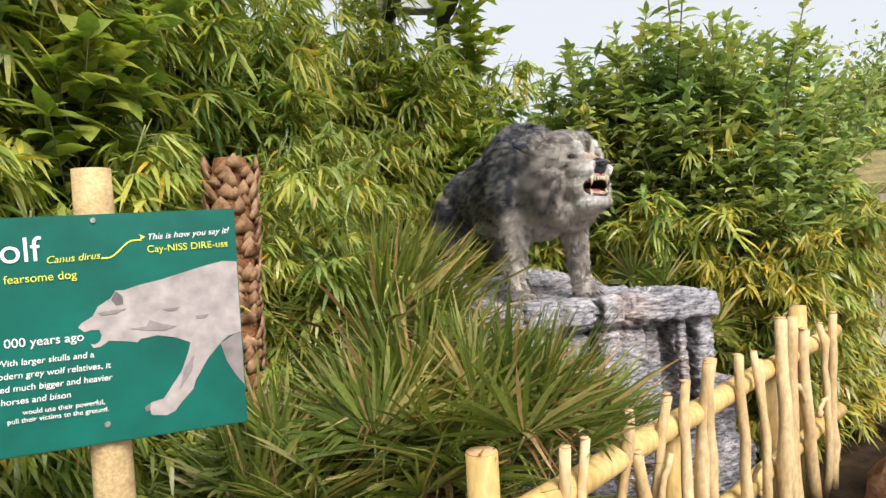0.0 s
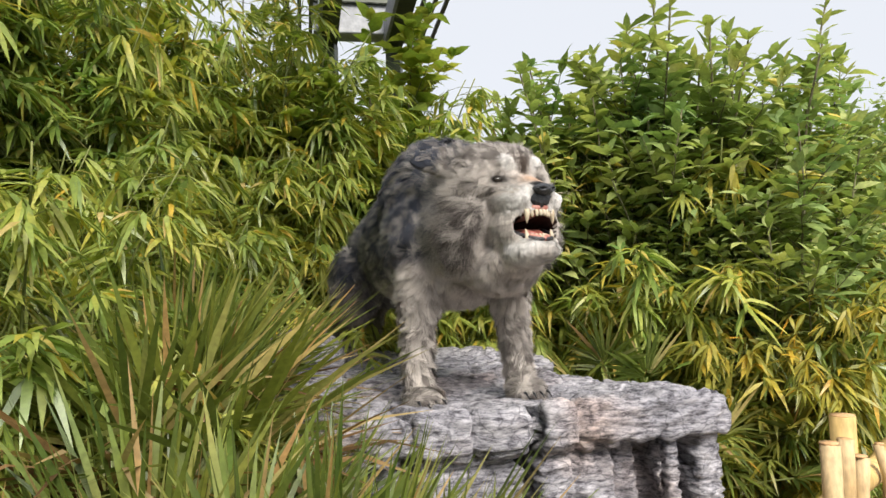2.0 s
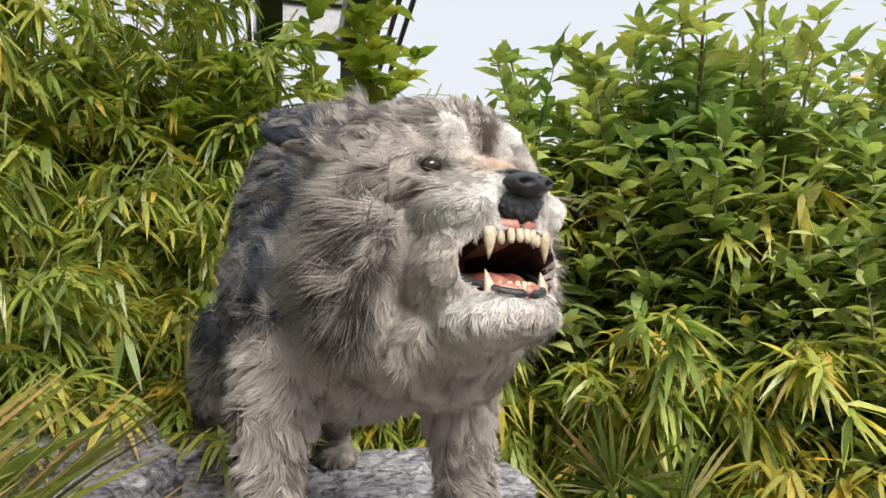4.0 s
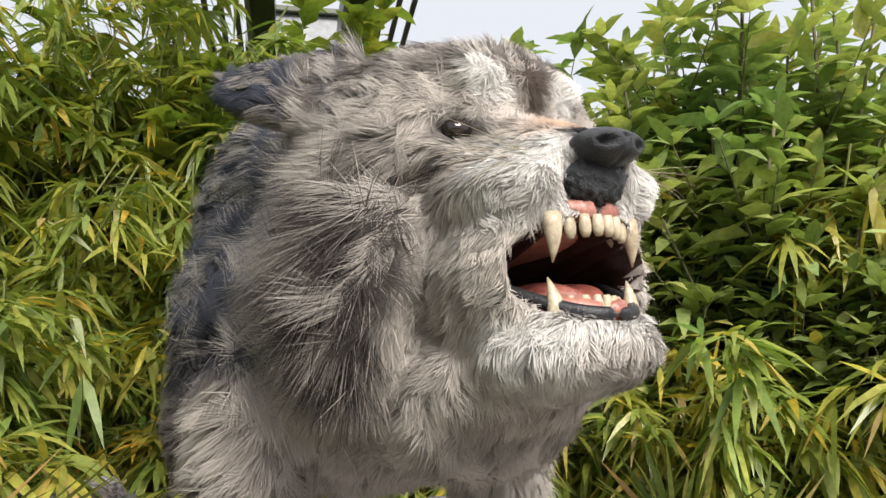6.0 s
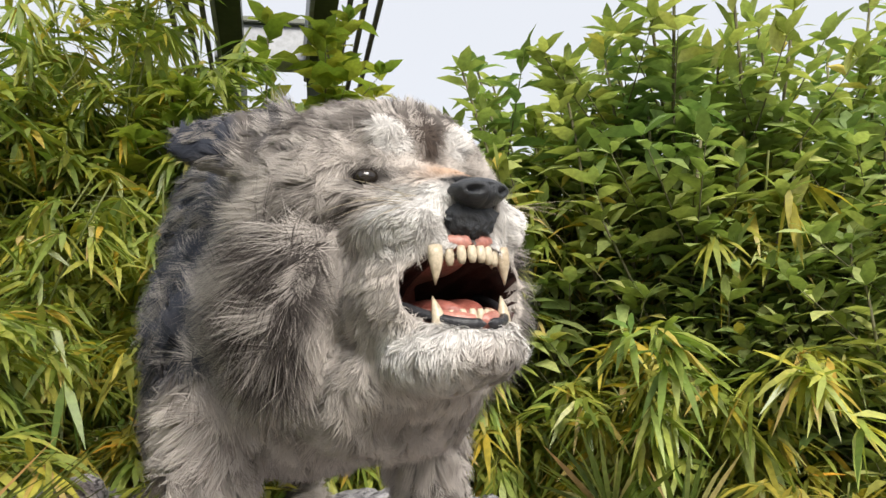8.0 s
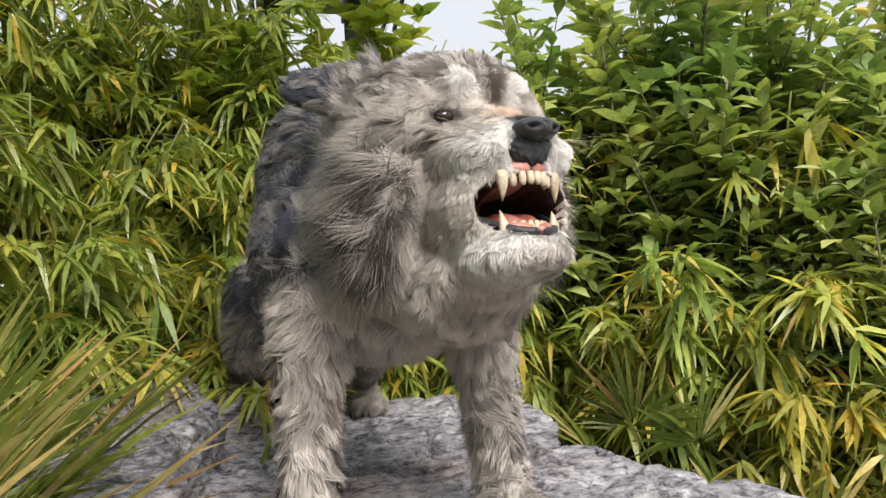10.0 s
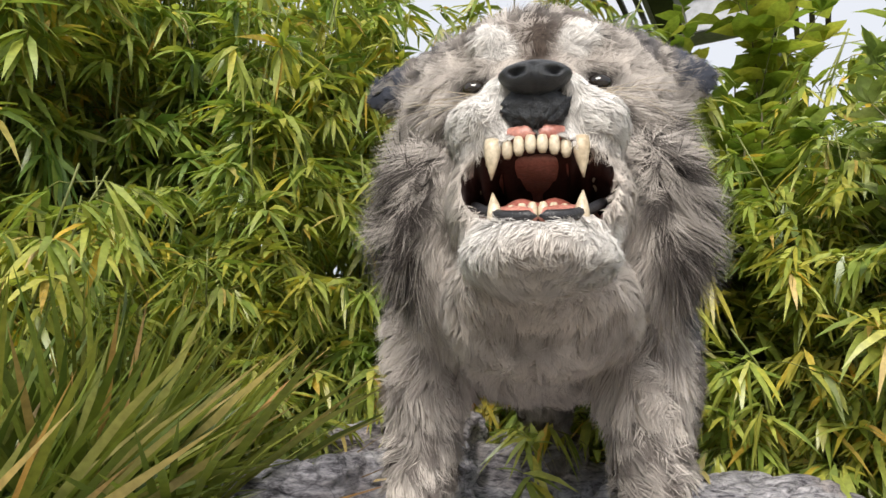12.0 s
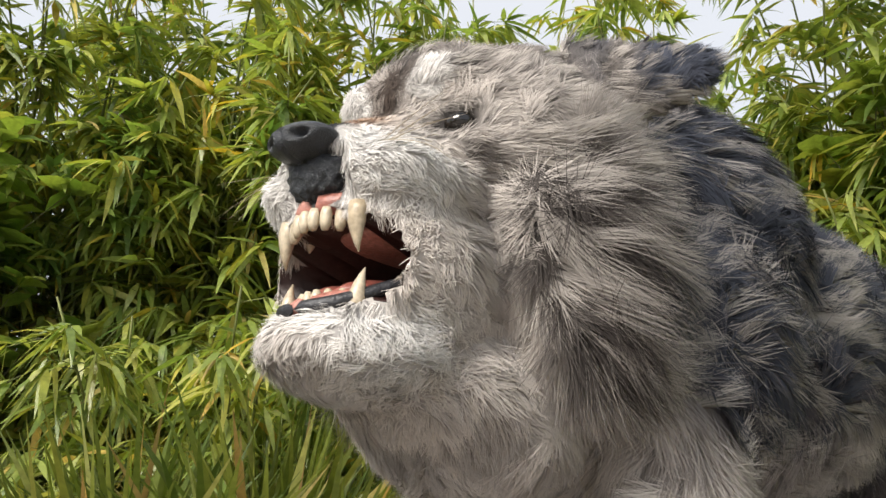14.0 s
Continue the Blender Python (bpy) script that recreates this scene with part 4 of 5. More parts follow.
    jit = np.random.default_rng(9).uniform(-1, 1, (100003, 3))[key]
    flow = unit(flow) + np.where(is_head, 1.0, 1.7)[:, None] * swirl + np.where(is_head, 0.45 + 0.35 * step(np.abs(y), 0.09, 0.14), 0.8)[:, None] * jit + 0.24 * rng.standard_normal((n, 3))
    flow = flow - nn * np.sum(flow * nn, 1, keepdims=True)
    flow = unit(flow)
    length = np.where(leg, 0.024, 0.036 + 0.008 * step(p[:, 2], 0.45, 0.7)) * rng.uniform(0.6, 1.4, n)
    hl = 0.015 + 0.046 * step(np.abs(y), 0.11, 0.17) * step(0.1 - z, 0, 0.06) + 0.008 * step(z, 0.08, 0.14) + 0.014 * step(-x, -0.06, 0.03)
    hl = np.where((x > 0.10) & (np.abs(y) < 0.10), 0.009 + 0.004 * (z < -0.14) - 0.004 * ((x > 0.19) & (np.abs(y) < 0.04)), hl)
    hl = np.where((np.abs(y) > 0.12) & (z > 0.11), 0.014, hl)
    length = np.where(is_head, hl * rng.uniform(0.6, 1.35, n), length)
    lift = np.where(is_head, 0.32, 0.42) + 0.28 * rng.random(n) + 0.12 * jit[:, 2]
    way = unit(flow + nn * lift[:, None])
    side = unit(np.cross(way, nn) + 0.3 * rng.standard_normal((n, 3)))
    width = np.where(is_head, 0.00045, 0.00075) * rng.uniform(0.6, 1.5, n)
    # tufts gather towards shared points
    centre = grid * cell + 0.012 * jit
    tip_pull = (centre - p) * np.where(is_head, 0.30 + 0.25 * step(np.abs(y), 0.09, 0.14), 0.6)[:, None]
    tip_pull -= nn * np.sum(tip_pull * nn, 1, keepdims=True)
    L = length[:, None]
    droop = np.array([0, 0, -1.0]) * 0.22
    b0, b1 = p - side * width[:, None], p + side * width[:, None]
    m = p + way * L * 0.55 + tip_pull * 0.45
    m0, m1 = m - side * width[:, None] * 0.75, m + side * width[:, None] * 0.75
    tip = p + way * L * 0.95 + (flow + droop) * L * 0.22 + tip_pull
    v = np.stack([b0, b1, m0, m1, tip], 1).reshape(-1, 3)
    o = (np.arange(n) * 5)[:, None]
    quad, tr = o + [0, 1, 3, 2], o + [2, 3, 4]
    tuft = (jit[:, 0] + 1) / 2
    rnd = np.clip(0.70 * tuft + 0.30 * rng.random(n), 0, 1)
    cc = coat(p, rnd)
    # shading put into each strand's colour: dark at the root, bright at the tip
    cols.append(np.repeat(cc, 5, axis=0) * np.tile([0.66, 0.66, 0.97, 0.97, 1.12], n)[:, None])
    soft = unit(nn + 0.10 * rng.standard_normal((n, 3)) + np.where(is_head, 0.22, 0.34)[:, None] * jit + 0.25 * swirl + np.array([0, 0, 0.15]))
    norms = [nr, np.repeat(soft, 5, axis=0)]
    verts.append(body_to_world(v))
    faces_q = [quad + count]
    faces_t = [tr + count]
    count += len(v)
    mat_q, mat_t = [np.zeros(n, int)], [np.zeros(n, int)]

    def add(vh, t, q, mat, is_in_head=True):
        nonlocal count
        vb = head_to_body(vh) if is_in_head else vh
        verts.append(body_to_world(vb))
        cols.append(np.tile([0.5, 0.5, 0.5], (len(vb), 1)))
        norms.append(np.zeros((len(vb), 3)))
        t, q = np.asarray(t).reshape(-1, 3), np.asarray(q).reshape(-1, 4)
        faces_t.append(t + count)
        mat_t.append(np.full(len(t), mat))
        faces_q.append(q + count)
        mat_q.append(np.full(len(q), mat))
        count += len(vb)

    def lump(at, radii, mat, seg=14, shape=None):
        bb = bmesh.new()
        bmesh.ops.create_uvsphere(bb, u_segments=seg * 2, v_segments=seg, radius=1)
        bmesh.ops.triangulate(bb, faces=bb.faces)
        vv = np.array([q.co[:] for q in bb.verts])
        ff = np.array([[q.index for q in f.verts] for f in bb.faces])
        bb.free()
        vv = vv * radii
        if shape is not None:
            vv = shape(vv)
        add(vv + np.array(at), ff, np.zeros((0, 4), int), mat)

    # nose with nostrils
    def nose_shape(q):
        x, y, z = q.T
        for s in (-1, 1):
            d = np.exp(-(((y - 0.0165 * s) / 0.0066) ** 2 + ((z + 0.002) / 0.0075) ** 2)) * (x > 0)
            x = x - 0.016 * d
        x = x - 0.006 * np.exp(-(y / 0.003) ** 2) * (x > 0) * (z < 0.012)
        y = y * (1 + 0.25 * step(z, -0.02, 0.02))
        return np.stack([x, y, z], 1)
    lump((0.240, 0, 0.012), (0.034, 0.0325, 0.031), 2, 30, nose_shape)
    lump((0.212, 0, -0.020), (0.026, 0.037, 0.034), 2, 26, lambda q: q * (1 + 0.05 * rng.standard_normal((len(q), 1))))
    for s in (-1, 1):
        lump((0.090, 0.074 * s, 0.077), (0.017, 0.016, 0.0115), 7, 14)
    # gums, tongue, lip
    th = np.linspace(-1.45, 1.45, 25)
    arc = lambda rx, ry, x0, z0: np.stack([x0 + rx * np.cos(th), ry * np.sin(th), np.full(25, z0) + 0.012 * (1 - np.cos(th))], 1)
    add(*tube(arc(0.146, 0.064, 0.070, -0.057), 0.0100, 8), 4)
    low = arc(0.150, 0.061, 0.062, -0.148)
    low[:, 2] += 0.012 * np.abs(np.sin(th))
    add(*tube(low, 0.011, 8), 4)
    lip = arc(0.168, 0.074, 0.062, -0.149)
    lip[:, 2] += 0.035 * np.abs(np.sin(th)) ** 3
    add(*tube(lip, 0.0062, 8), 6)
    uplip = arc(0.138, 0.077, 0.062, -0.057)
    uplip[:, 2] -= 0.03 * np.abs(np.sin(th)) ** 3
    add(*tube(uplip, 0.007, 8), 6)

    def tongue_shape(q):
        x, y, z = q.T
        return np.stack([x, y, z - 0.008 * np.exp(-(y / 0.012) ** 2) + 0.5 * np.clip(-x, 0, 1) * 0.3], 1)
    lump((0.10, 0, -0.128), (0.095, 0.048, 0.022), 5, 18, tongue_shape)
    lump((0.05, 0, -0.066), (0.11, 0.07, 0.014), 4, 16)

    # teeth
    def tooth(at, ln, wd, down, lean=(0, 0), back=0.0):
        k = np.linspace(0, 1, 6)
        d = -1 if down else 1
        pts = np.stack([at[0] - back * k ** 2 * ln + lean[0] * ln * k, at[1] + lean[1] * ln * k, at[2] + d * ln * k], 1)
        add(*tube(pts, wd * np.array([0.95, 1.0, 0.88, 0.66, 0.38, 0.08]), 9), 3)

    def incisor(at, ln, wd, down):
        d = -1 if down else 1
        k = np.linspace(0, 1, 5)
        pts = np.stack([at[0] + 0 * k, at[1] + 0 * k, at[2] + d * ln * k], 1)
        add(*tube(pts, wd * np.array([0.75, 0.95, 1.0, 0.92, 0.55]), 8), 3)
    for i in range(6):
        s = (i - 2.5) / 2.5
        incisor((0.222 - 0.012 * s * s, 0.030 * s, -0.062), 0.018 + 0.003 * abs(s), 0.0060, True)
        incisor((0.209 - 0.012 * s * s, 0.027 * s, -0.150), 0.020, 0.0056, False)
    for s in (-1, 1):
        tooth((0.205, 0.045 * s, -0.061), 0.042, 0.0095, True, (0.12, 0.05 * s), 0.2)
        tooth((0.196, 0.043 * s, -0.150), 0.036, 0.0088, False, (0.10, 0.10 * s), 0.25)
        for k in range(4):
            tooth((0.165 - 0.026 * k, (0.054 + 0.004 * k) * s, -0.060), 0.018 + 0.004 * k, 0.008, True)
            tooth((0.16 - 0.026 * k, (0.050 + 0.004 * k) * s, -0.148), 0.016 + 0.004 * k, 0.0075, False)
    # whiskers
    for s in (-1, 1):
        for i in range(9):
            k = np.linspace(0, 1, 7)
            base = np.array([0.185 + 0.02 * rng.random(), 0.06 * s, -0.005 + 0.03 * rng.random()])
            d = np.array([0.35 * rng.random(), 1.0 * s, 0.25 * rng.standard_normal()])
            pts = base + d / np.linalg.norm(d) * 0.11 * rng.uniform(0.6, 1.1) * k[:, None] + np.array([0, 0, -0.02]) * (k ** 2)[:, None]
            vv, tt, qq = tube(pts, 0.0006 * (1 - 0.7 * k), 4)
            add(vv, tt, qq, 3)
    # claws on the fore paws
    for s in (-1, 1):
        for i in range(4):
            k = np.linspace(0, 1, 5)
            pts = np.stack([0.14 + 0.032 * k, 0.20 * s + (i - 1.5) * 0.03 + 0 * k, 0.022 - 0.018 * k ** 2], 1)
            add(*tube(pts, 0.006 * (1 - 0.8 * k), 6), 6, False)
    V = np.concatenate(verts)
    T = np.concatenate([faces[0]] + faces_t)
    Q = np.concatenate(faces_q)
    fm = np.concatenate([mats[0]] + mat_t + mat_q)
    N = np.concatenate(norms)
    N = N[:, :1] * W_F + N[:, 1:2] * W_L + N[:, 2:3] * W_UP
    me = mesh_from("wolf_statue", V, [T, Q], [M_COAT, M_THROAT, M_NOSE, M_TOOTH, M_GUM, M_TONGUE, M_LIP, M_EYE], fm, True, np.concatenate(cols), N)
    ob = new("wolf_statue", me)
    tagged(ob, "shaggy grey furred wolf statue snarling with open jaws", "statue")


FUR = 430000
wolf()

# ---- rustic fence ----
FA, FB = np.array([0.46, 1.42]), np.array([2.40, 4.12])
F_DIR = (FB - FA) / np.linalg.norm(FB - FA)
F_LEN = np.linalg.norm(FB - FA)
F_OUT = np.array([F_DIR[1], -F_DIR[0]])


def stick(rng, foot, top, r0, r1, bow=0.032, knots=3):
    k = np.linspace(0, 1, 9)[:, None]
    foot, top = np.array(foot, float), np.array(top, float)
    pts = foot + (top - foot) * k + np.sin(k * np.pi) * rng.normal(0, bow, 3) * [1, 1, 0] + rng.normal(0, 0.004, (9, 3))
    rad = r0 + (r1 - r0) * k[:, 0]
    for _ in range(knots):
        rad[rng.integers(1, 8)] *= 1.12
    return tube(pts, rad, 10, 0.03, rng)


def fence():
    rng = np.random.default_rng(8)
    root = thing("stick_fence", "rustic fence of peeled hazel sticks on two round rails", "fence")

    def spot(s, off=0.0, z=0.0):
        q = FA + F_DIR * s + F_OUT * off
        return (q[0], q[1], z)
    for z0, z1 in ((0.80, 0.90), (0.30, 0.38)):
        k = np.linspace(0, 1, 14)[:, None]
        a, b = np.array(spot(-0.9, 0, z0)), np.array(spot(F_LEN + 0.1, 0, z1))
        pts = a + (b - a) * k + rng.normal(0, 0.005, (14, 3))
        part("rail", solid("rail", [tube(pts, 0.052 - 0.004 * k[:, 0], 14, 0.015, rng)], M_RAIL, True), None, root, "thick yellow peeled pole rail")
    for s, h in ((0.02, 1.02), (1.25, 0.80), (2.45, 0.86), (F_LEN - 0.35, 1.10)):
        part("post", solid("post", [tube([spot(s, -0.085, -0.1), spot(s, -0.085, h * 0.5), spot(s, -0.085, h)], 0.05, 14, 0.01, rng)], M_RAIL, True), None, root)
        part("post_top", solid("post_top", [tube([spot(s, -0.085, h), spot(s, -0.085, h + 0.004)], 0.0475, 14)], M_CUT), None, root, "sawn pale end grain")
    sticks = [(-0.62, 0.98, 0.02, 0.022), (-0.36, 1.0, -0.03, 0.02), (0.22, 1.0, 0.03, 0.021), (0.36, 1.0, 0.0, 0.018), (0.60, 1.02, 0.06, 0.019), (0.80, 0.86, -0.1, 0.024), (0.82, 1.02, 0.12, 0.02),
              (1.08, 1.04, 0.01, 0.021), (1.24, 1.08, 0.1, 0.03), (1.40, 1.07, -0.08, 0.025), (1.62, 1.05, 0.02, 0.024), (1.78, 1.03, 0.06, 0.019), (1.88, 0.98, 0.02, 0.017),
              (2.12, 1.14, 0.10, 0.034), (2.22, 0.86, 0.02, 0.022), (2.36, 1.12, 0.04, 0.028), (2.68, 1.03, -0.1, 0.03), (2.86, 1.02, 0.02, 0.02), (3.02, 1.05, 0.12, 0.026)]
    for s, h, lean, r in sticks:
        p = part("stick", solid("stick", [stick(rng, spot(s, 0.07, 0.0), spot(s + lean, 0.062, h), r * 1.15, r * 0.9)], M_STICK, True), None, root)
        part("cut_end", solid("cut_end", [tube([spot(s + lean, 0.062, h - 0.001), spot(s + lean, 0.062, h + 0.004)], r * 0.86, 10)], M_CUT), None, p)
    for s, z, ds, dz in ((0.78, 0.5, 0.12, 0.3), (1.95, 0.25, -0.12, 0.25), (2.42, 0.75, 0.2, -0.25), (2.75, 0.5, 0.14, 0.1)):
        part("side_branch", solid("side_branch", [stick(rng, spot(s, 0.075, z), spot(s + ds, 0.09, z + dz), 0.016, 0.011)], M_STICK, True), None, root)


fence()

# ---- sign on its post ----
SIGN_R = np.array([-0.066, 0.885, 1.295])         # lower right corner
SIGN_DIR = np.array([-0.862, -0.507, 0.0])        # from the right edge to the left one
SIGN_N = np.array([0.507, -0.862, 0.0])
SIGN_W, SIGN_H = 0.92, 0.485


def sign_matrix():
    """Sign coordinates: x right, y up, z out of the face; origin at the lower right corner."""
    x = -SIGN_DIR
    m = Matrix.Identity(4)
    for i in range(3):
        m[i][0], m[i][1], m[i][2], m[i][3] = x[i], (0, 0, 1)[i], SIGN_N[i], SIGN_R[i]
    return m


def flat(points, z, mat, name, root, thick=0.0012):
    bm = bmesh.new()
    vs = [bm.verts.new((x, y, z)) for x, y in points]
    f = bm.faces.new(vs)
    ex = bmesh.ops.extrude_face_region(bm, geom=[f])
    bmesh.ops.translate(bm, vec=(0, 0, thick), verts=[g for g in ex["geom"] if isinstance(g, bmesh.types.BMVert)])
    bmesh.ops.recalc_face_normals(bm, faces=bm.faces)
    return part(name, bm, mat, root)


def words(text, x, y, size, mat, root, tilt=0.0, shear=0.0, align="LEFT"):
    cu = bpy.data.curves.new("lettering", "FONT")
    cu.body, cu.size, cu.extrude, cu.shear, cu.align_x = text, size, 0.0004, shear, align
    ob = new("lettering", cu)
    dg = bpy.context.evaluated_depsgraph_get()
    me = bpy.data.meshes.new_from_object(ob.evaluated_get(dg))
    bpy.data.objects.remove(ob)
    me.materials.clear()
    me.materials.append(mat)
    o = part("lettering", me, None, root)
    o.matrix_local = pose(x, y, 0.0055, 0, 0, tilt)
    return o


def ribbon(pts, w):
    pts = np.array(pts, float)
    t = unit(np.gradient(pts, axis=0))
    nrm = np.stack([-t[:, 1], t[:, 0]], 1) * w / 2
    return [tuple(p) for p in pts + nrm] + [tuple(p) for p in (pts - nrm)[::-1]]


def sign():
    root = thing("information_sign", "green information sign with a painted wolf on a timber post", "sign")
    root.matrix_basis = sign_matrix()
    bm = box_bm((SIGN_W, SIGN_H, 0.006), (-SIGN_W / 2, SIGN_H / 2, 0.0), 0.002)
    panel = part("panel", bm, M_SIGN, root, "deep green printed panel")
    rng = np.random.default_rng(3)
    for x in (-0.286, -0.8):
        pts = [(x, -1.4, -0.055), (x, -0.4, -0.053), (x, 0.2, -0.053), (x, 0.585, -0.053)]
        post = part("post", solid("post", [tube(pts, [0.043, 0.043, 0.042, 0.040], 16, 0.008, rng)], M_POST, True), None, root, "pale round softwood post")
        for y in (0.04, 0.472):
            bm = bmesh.new()
            bmesh.ops.create_cone(bm, cap_ends=True, segments=12, radius1=0.0068, radius2=0.005, depth=0.004)
            bmesh.ops.translate(bm, vec=(x, y, 0.005), verts=bm.verts)
            part("screw", bm, M_SCREW, root)
    words("Wolf", -0.386, 0.395, 0.072, M_WHITE, root, 1, align="RIGHT")
    words("Canus dirus", -0.378, 0.388, 0.021, M_YELLOW, root, 2, 0.25)
    words("fearsome dog", -0.455, 0.352, 0.024, M_YELLOW, root, 1)
    words("This is how you say it!", -0.185, 0.425, 0.0188, M_WHITE, root, 2, 0.3)
    words("Cay-NISS DIRE-uss", -0.186, 0.398, 0.0215, M_YELLOW, root, 1)
    k = np.linspace(0, 1, 20)
    flat(ribbon(np.stack([-0.275 + 0.08 * k, 0.392 + 0.034 * step(k, 0.15, 0.8)], 1), 0.003), 0.0035, M_YELLOW, "arrow", root)
    flat([(-0.187, 0.432), (-0.199, 0.4385), (-0.196, 0.432), (-0.199, 0.4255)], 0.0035, M_YELLOW, "arrow_head", root)
    words("000 years ago", -0.318, 0.223, 0.026, M_WHITE, root, 0, align="RIGHT")
    for i, (txt, xr) in enumerate((("With larger skulls and a", -0.302), ("modern grey wolf relatives, it", -0.272), ("ed much bigger and heavier", -0.271), ("horses and bison", -0.350))):
        words(txt, xr, 0.186 - 0.026 * i, 0.0185, M_WHITE, root, 0, 0.1, "RIGHT")
    for i, (txt, xr) in enumerate((("would use their powerful,", -0.288), ("pull their victims to the ground.", -0.281))):
        words(txt, xr, 0.085 - 0.016 * i, 0.0145, M_WHITE, root, 0, align="RIGHT")
    # painted wolf: plain silhouette shapes
    body = [(-0.002, 0.366), (-0.034, 0.369), (-0.076, 0.36), (-0.119, 0.349), (-0.162, 0.338), (-0.205, 0.33), (-0.237, 0.321), (-0.253, 0.322), (-0.262, 0.307), (-0.289, 0.291), (-0.299, 0.272), (-0.322, 0.259), (-0.328, 0.251), (-0.317, 0.24), (-0.304, 0.243), (-0.289, 0.242), (-0.285, 0.23), (-0.289, 0.218), (-0.299, 0.212), (-0.307, 0.214), (-0.302, 0.205), (-0.289, 0.206), (-0.272, 0.217), (-0.24, 0.212), (-0.217, 0.207), (-0.21, 0.214), (-0.176, 0.218), (-0.14, 0.209), (-0.111, 0.195), (-0.116, 0.176), (-0.133, 0.134), (-0.155, 0.104), (-0.173, 0.079), (-0.198, 0.075), (-0.203, 0.063), (-0.199, 0.047), (-0.169, 0.042), (-0.151, 0.049), (-0.14, 0.063), (-0.111, 0.092), (-0.105, 0.111), (-0.076, 0.156), (-0.048, 0.186), (-0.03, 0.201), (-0.002, 0.207)]
    flat(body, 0.0035, M_ART, "painted_figure", root)
    flat([(-0.048, 0.185), (-0.019, 0.202), (-0.002, 0.206), (-0.002, 0.087), (-0.019, 0.11), (-0.037, 0.145)], 0.0033, M_ART_MID, "painted_leg", root)
    flat([(-0.262, 0.303), (-0.253, 0.321), (-0.24, 0.308), (-0.239, 0.292), (-0.253, 0.291)], 0.005, M_ART_DARK, "painted_ear", root)
    flat([(-0.199, 0.074), (-0.212, 0.066), (-0.21, 0.056), (-0.202, 0.059)], 0.005, M_ART_DARK, "painted_claws", root)
    for patch in ([(-0.163, 0.274), (-0.14, 0.274), (-0.126, 0.277), (-0.135, 0.269), (-0.151, 0.268)],[(-0.19, 0.253), (-0.169, 0.243), (-0.137, 0.234), (-0.162, 0.227), (-0.194, 0.231), (-0.23, 0.238), (-0.198, 0.24)],[(-0.289, 0.278), (-0.262, 0.281), (-0.235, 0.282), (-0.255, 0.273), (-0.283, 0.272)],[(-0.098, 0.253), (-0.069, 0.254), (-0.076, 0.247), (-0.094, 0.246)],[(-0.126, 0.141), (-0.105, 0.168), (-0.111, 0.134), (-0.14, 0.095)]):
        flat(patch, 0.005, M_ART_MID, "painted_shade", root)


sign()

# ---- old palm trunk with cut leaf bases ----


def palm_trunk(x, y, top, r):
    rng = np.random.default_rng(17)
    root = thing("palm_trunk", "brown fibrous palm stump studded with cut leaf bases", "tree trunk")
    root.location = (x, y, 0)
    k = np.linspace(0, 1, 16)
    part("trunk", solid("trunk", [tube(np.stack([0.03 * k, 0 * k, (top + 0.05) * k - 0.05], 1), r * (0.8 + 0.25 * k) * np.where(k > 0.97, 0.72, 1), 16, 0.05, rng)], M_TRUNK, True), None, root)
    for i in range(260):
        z = top * (0.45 + 0.53 * (i + 0.5) / 260)
        a = i * 2.399 + rng.normal(0, 0.22)
        rr = r * (0.82 + 0.25 * z / top)
        d = np.array([0.45 * math.cos(a), 0.45 * math.sin(a), 0.8 + 0.3 * rng.random()])
        d /= np.linalg.norm(d)
        p = np.array([0.03 * z / top + rr * 0.92 * math.cos(a), rr * 0.92 * math.sin(a), z - 0.02 + rng.normal(0, 0.014)])
        v, t, q = leaves(p[None], d[None], np.array([[math.cos(a), math.sin(a), -0.4]]), rng.uniform(0.05, 0.095), rng.uniform(0.05, 0.085), -0.05, 0.15)
        v2 = v - np.array([math.cos(a), math.sin(a), -0.2]) * 0.009
        n = len(v)
        rim = [[a0, b0, b0 + n, a0 + n] for a0, b0 in ((0, 1), (1, 3), (3, 5), (5, 4), (4, 2), (2, 0))]
        me = mesh_from("leaf_base", np.concatenate([v, v2]), [np.concatenate([t, t[:, ::-1] + n]), np.concatenate([q, q[:, ::-1] + n, np.array(rim)])], [M_BOOT])
        part("leaf_base", me, None, root)


palm_trunk(-0.64, 2.08, 2.03, 0.082)

# ---- fallen log ----


def fallen_log():
    rng = np.random.default_rng(23)
    k = np.linspace(0, 1, 60)
    pts = np.stack([2.35 + 1.9 * k, 3.05 + 2.0 * k, 0.14 + 0.05 * np.sin(k * 4)], 1)
    ob = part("fallen_log", solid("fallen_log", [tube(pts, 0.22 + 0.05 * np.sin(k * 9) + 0.03 * np.sin(k * 31), 30, 0.055, rng)], M_LOG, True), None, None)
    tagged(ob, "broken reddish brown log lying beside the fence", "log")


fallen_log()

# ---- overhead track ----


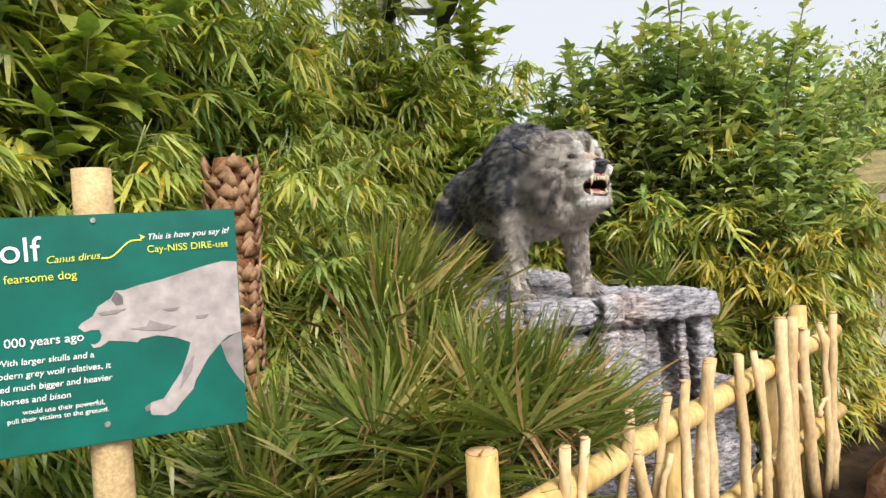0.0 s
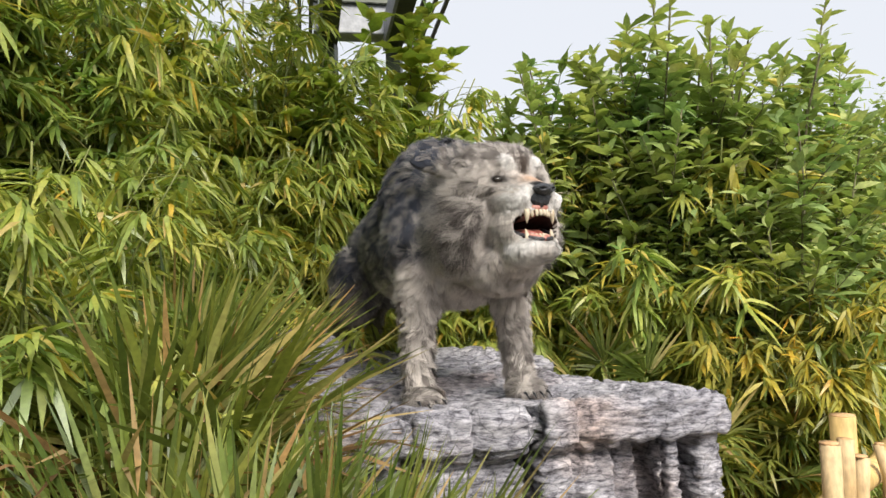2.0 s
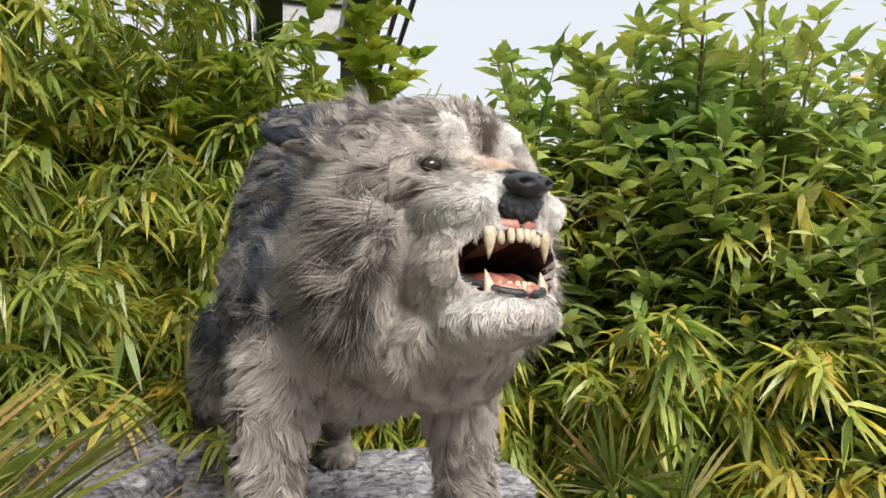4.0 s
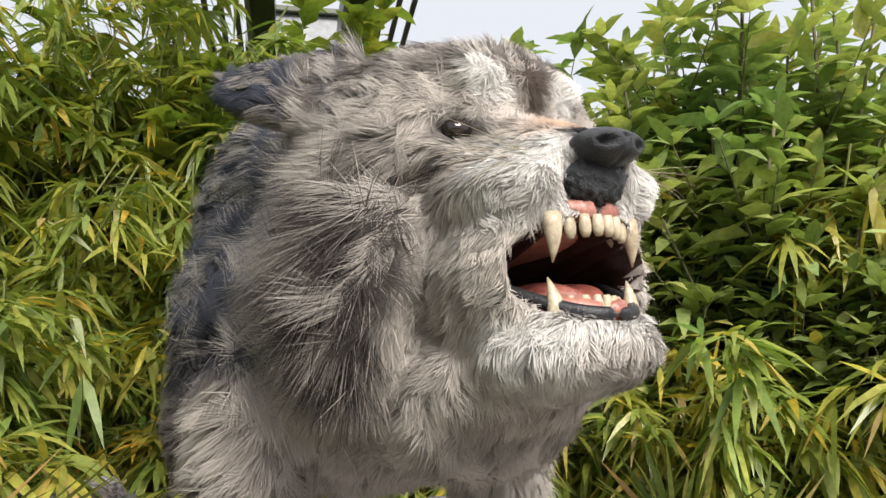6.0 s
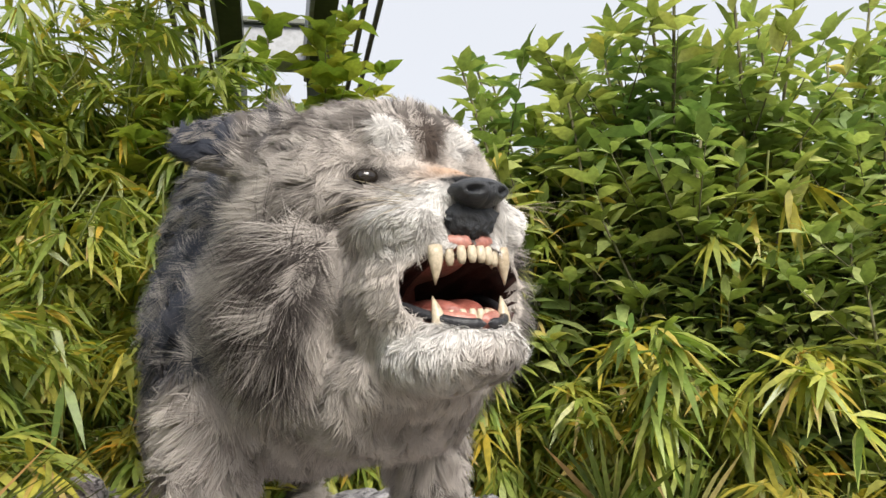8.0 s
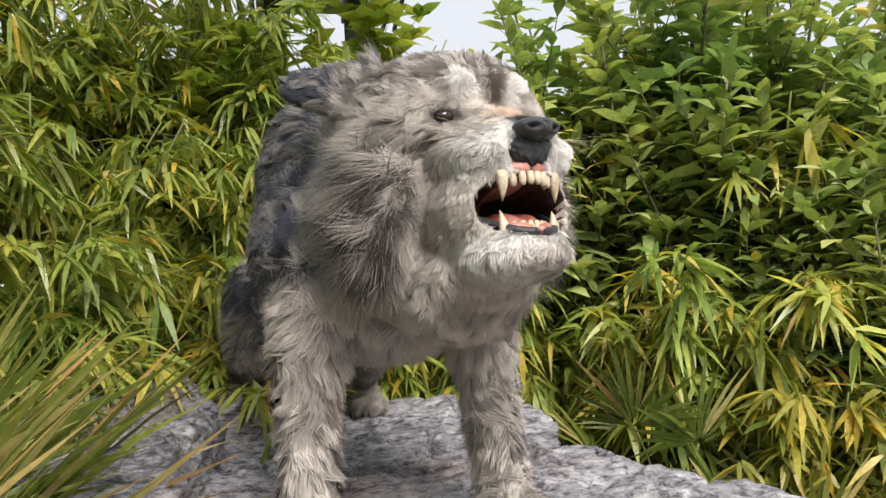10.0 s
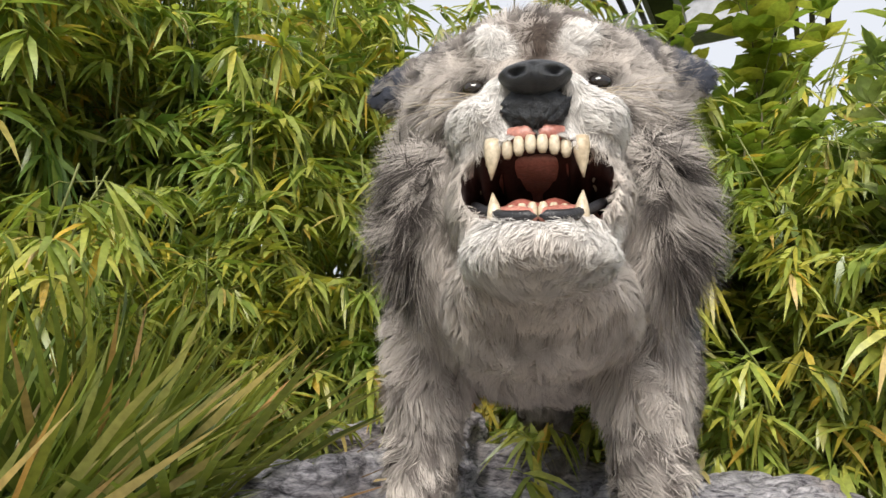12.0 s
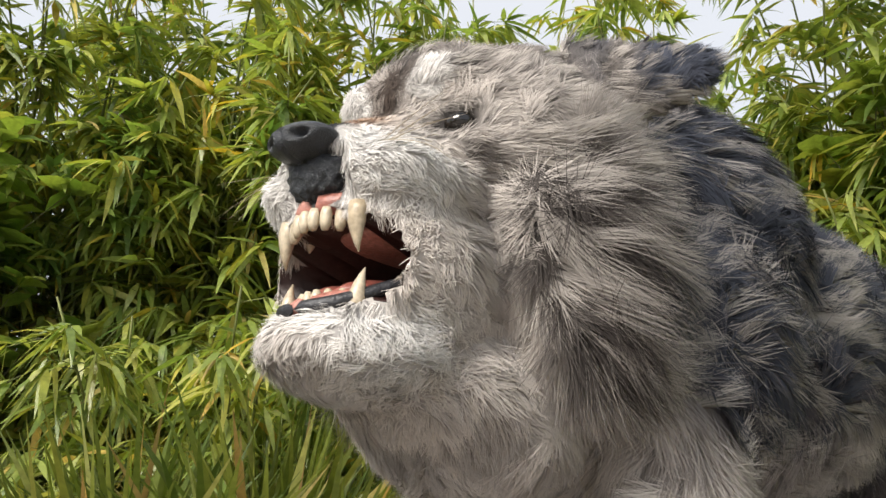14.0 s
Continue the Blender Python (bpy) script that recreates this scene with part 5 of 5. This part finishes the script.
def overhead():
    root = thing("overhead_track", "dark green steel overhead track with cables on a portal", "steel structure")
    d = np.array([0.32, -0.944, 0.09])
    d /= np.linalg.norm(d)
    side = np.array([0.944, 0.32, 0])
    a0 = np.array([0.36, 5.2, 4.32])              # on the lit beam

    def bar(name, off, dz, w, h, s0, s1, mat, label=""):
        c = a0 + side * off + np.array([0, 0, dz]) + d * (s0 + s1) / 2
        m = Matrix.Identity(4)
        up = np.cross(side, d)
        for i in range(3):
            m[i][0], m[i][1], m[i][2], m[i][3] = side[i], d[i], up[i], c[i]
        bm = box_bm((w, s1 - s0, h), (0, 0, 0), 0.006)
        bmesh.ops.transform(bm, matrix=m, verts=bm.verts)
        return part(name, bm, mat, root, label)
    for off in (0.0, -0.62):
        bar("beam", off, 0, 0.16, 0.22, -2.3, 5.5, M_STEEL)
        bar("flange", off - 0.09, 0.0, 0.03, 0.26, -2.3, 5.5, M_GREYBOX)
    for off in (0.17, 0.27, 0.37, -0.79, -0.89, -0.99):
        bar("cable", off, -0.02, 0.035, 0.035, -2.6, 5.5, M_CABLE)
    bar("crosshead", -0.31, 0.12, 0.9, 0.3, -2.35, -2.15, M_GREYBOX, "grey steel crosshead")
    bar("crosshead_edge", -0.31, 0.28, 0.9, 0.05, -2.36, -2.12, M_STEEL)
    for off in (0.0, -0.62):
        c = a0 + side * off + d * -2.25
        part("column", box_bm((0.14, 0.14, c[2] - 0.1), (c[0], c[1], (c[2] - 0.1) / 2), 0.006), M_STEEL, root)


overhead()

# ---- far hut, boards and trees ----


def far_hut():
    root = thing("timber_hut", "weathered timber hut with a low mossy roof", "hut")
    root.matrix_basis = pose(4.75, 9.6, 0, 0, 0, -8)
    rng = np.random.default_rng(4)
    part("wall", box_bm((4.2, 0.12, 2.0), (2.1, 2.2, 1.0)), M_BOARD, root)
    for i in range(26):
        h = 0.78
        part("board", box_bm((0.135, 0.03, h), (0.1 + i * 0.155, -0.02, h / 2 + 0.04), 0.004), M_BOARD, root)
    part("top_rail", box_bm((4.1, 0.1, 0.07), (2.05, -0.02, 0.86), 0.006), M_BOARD, root)
    for x in (0.05, 1.4, 2.8, 4.1):
        part("column", box_bm((0.17, 0.17, 2.0), (x, 0, 1.0), 0.008), M_BOARD, root)
    bm = box_bm((4.8, 1.7, 0.14), (2.1, 0.3, 2.12), 0.02, pose(0, 0, 0, 18, 0, 0))
    part("roof", bm, M_ROOF, root, "low mossy thatched roof")
    part("panel", box_bm((0.75, 0.02, 0.2), (0.75, -0.09, 0.82), 0.004), M_RED, root, "red panel")


far_hut()


def far_tree(seed, h, label):
    rng = np.random.default_rng(seed)
    root = thing("tree", label, "tree", "far trees")
    limbs, bs = [], []
    s = np.linspace(0, 1, 8)
    limbs.append(tube(np.stack([0.1 * np.sin(s * 3), 0 * s, h * 0.75 * s - 0.1], 1), 0.16 * (1 - 0.8 * s) + 0.02, 9))
    for i in range(26):
        t = rng.uniform(0.3, 1)
        a = rng.uniform(0, 6.28)
        p0 = np.array([0, 0, h * 0.75 * t])
        L = h * 0.32 * rng.uniform(0.5, 1.0) * (1.25 - 0.6 * t)
        d = np.array([math.cos(a), math.sin(a), 0.6])
        k = np.linspace(0, 1, 5)[:, None]
        line = p0 + d * L * k
        limbs.append(tube(line, 0.04 * (1 - 0.8 * k[:, 0]), 5))
        for tt in np.linspace(0.35, 1, 5):
            bs.append(p0 + d * L * tt + rng.normal(0, 0.30, (60, 3)))
    b = np.concatenate(bs)
    v, t, q = leaves(b, rng.normal(0, 1, b.shape) + [0, 0, -0.3], rng.normal(0, 1, b.shape), rng.uniform(0.1, 0.18, len(b)), 0.06, 0.2)
    part("trunk", solid("trunk", limbs, M_STEM, True), None, root)
    tagged(part("crown", mesh_from("crown", v, [t, q], [M_SHRUB]), None, root), kind="stuff")
    return root


T1 = far_tree(61, 5.2, "distant green broadleaf tree behind the hut")
place(T1, 7.2, 13.5, 0, 0)
for x, y, a, s in [(4.6, 15.5, 70, 1.15), (10, 13, 140, 0.95), (1.8, 16, 200, 0.9), (-3.5, 9.0, 60, 1.0), (-5.2, 2.5, 160, 1.1), (-2.0, 9.5, 10, 0.85), (2, -11, 10, 1.2), (9, -8, 120, 1.1)]:
    copy_at(T1, x, y, 0, a, s)
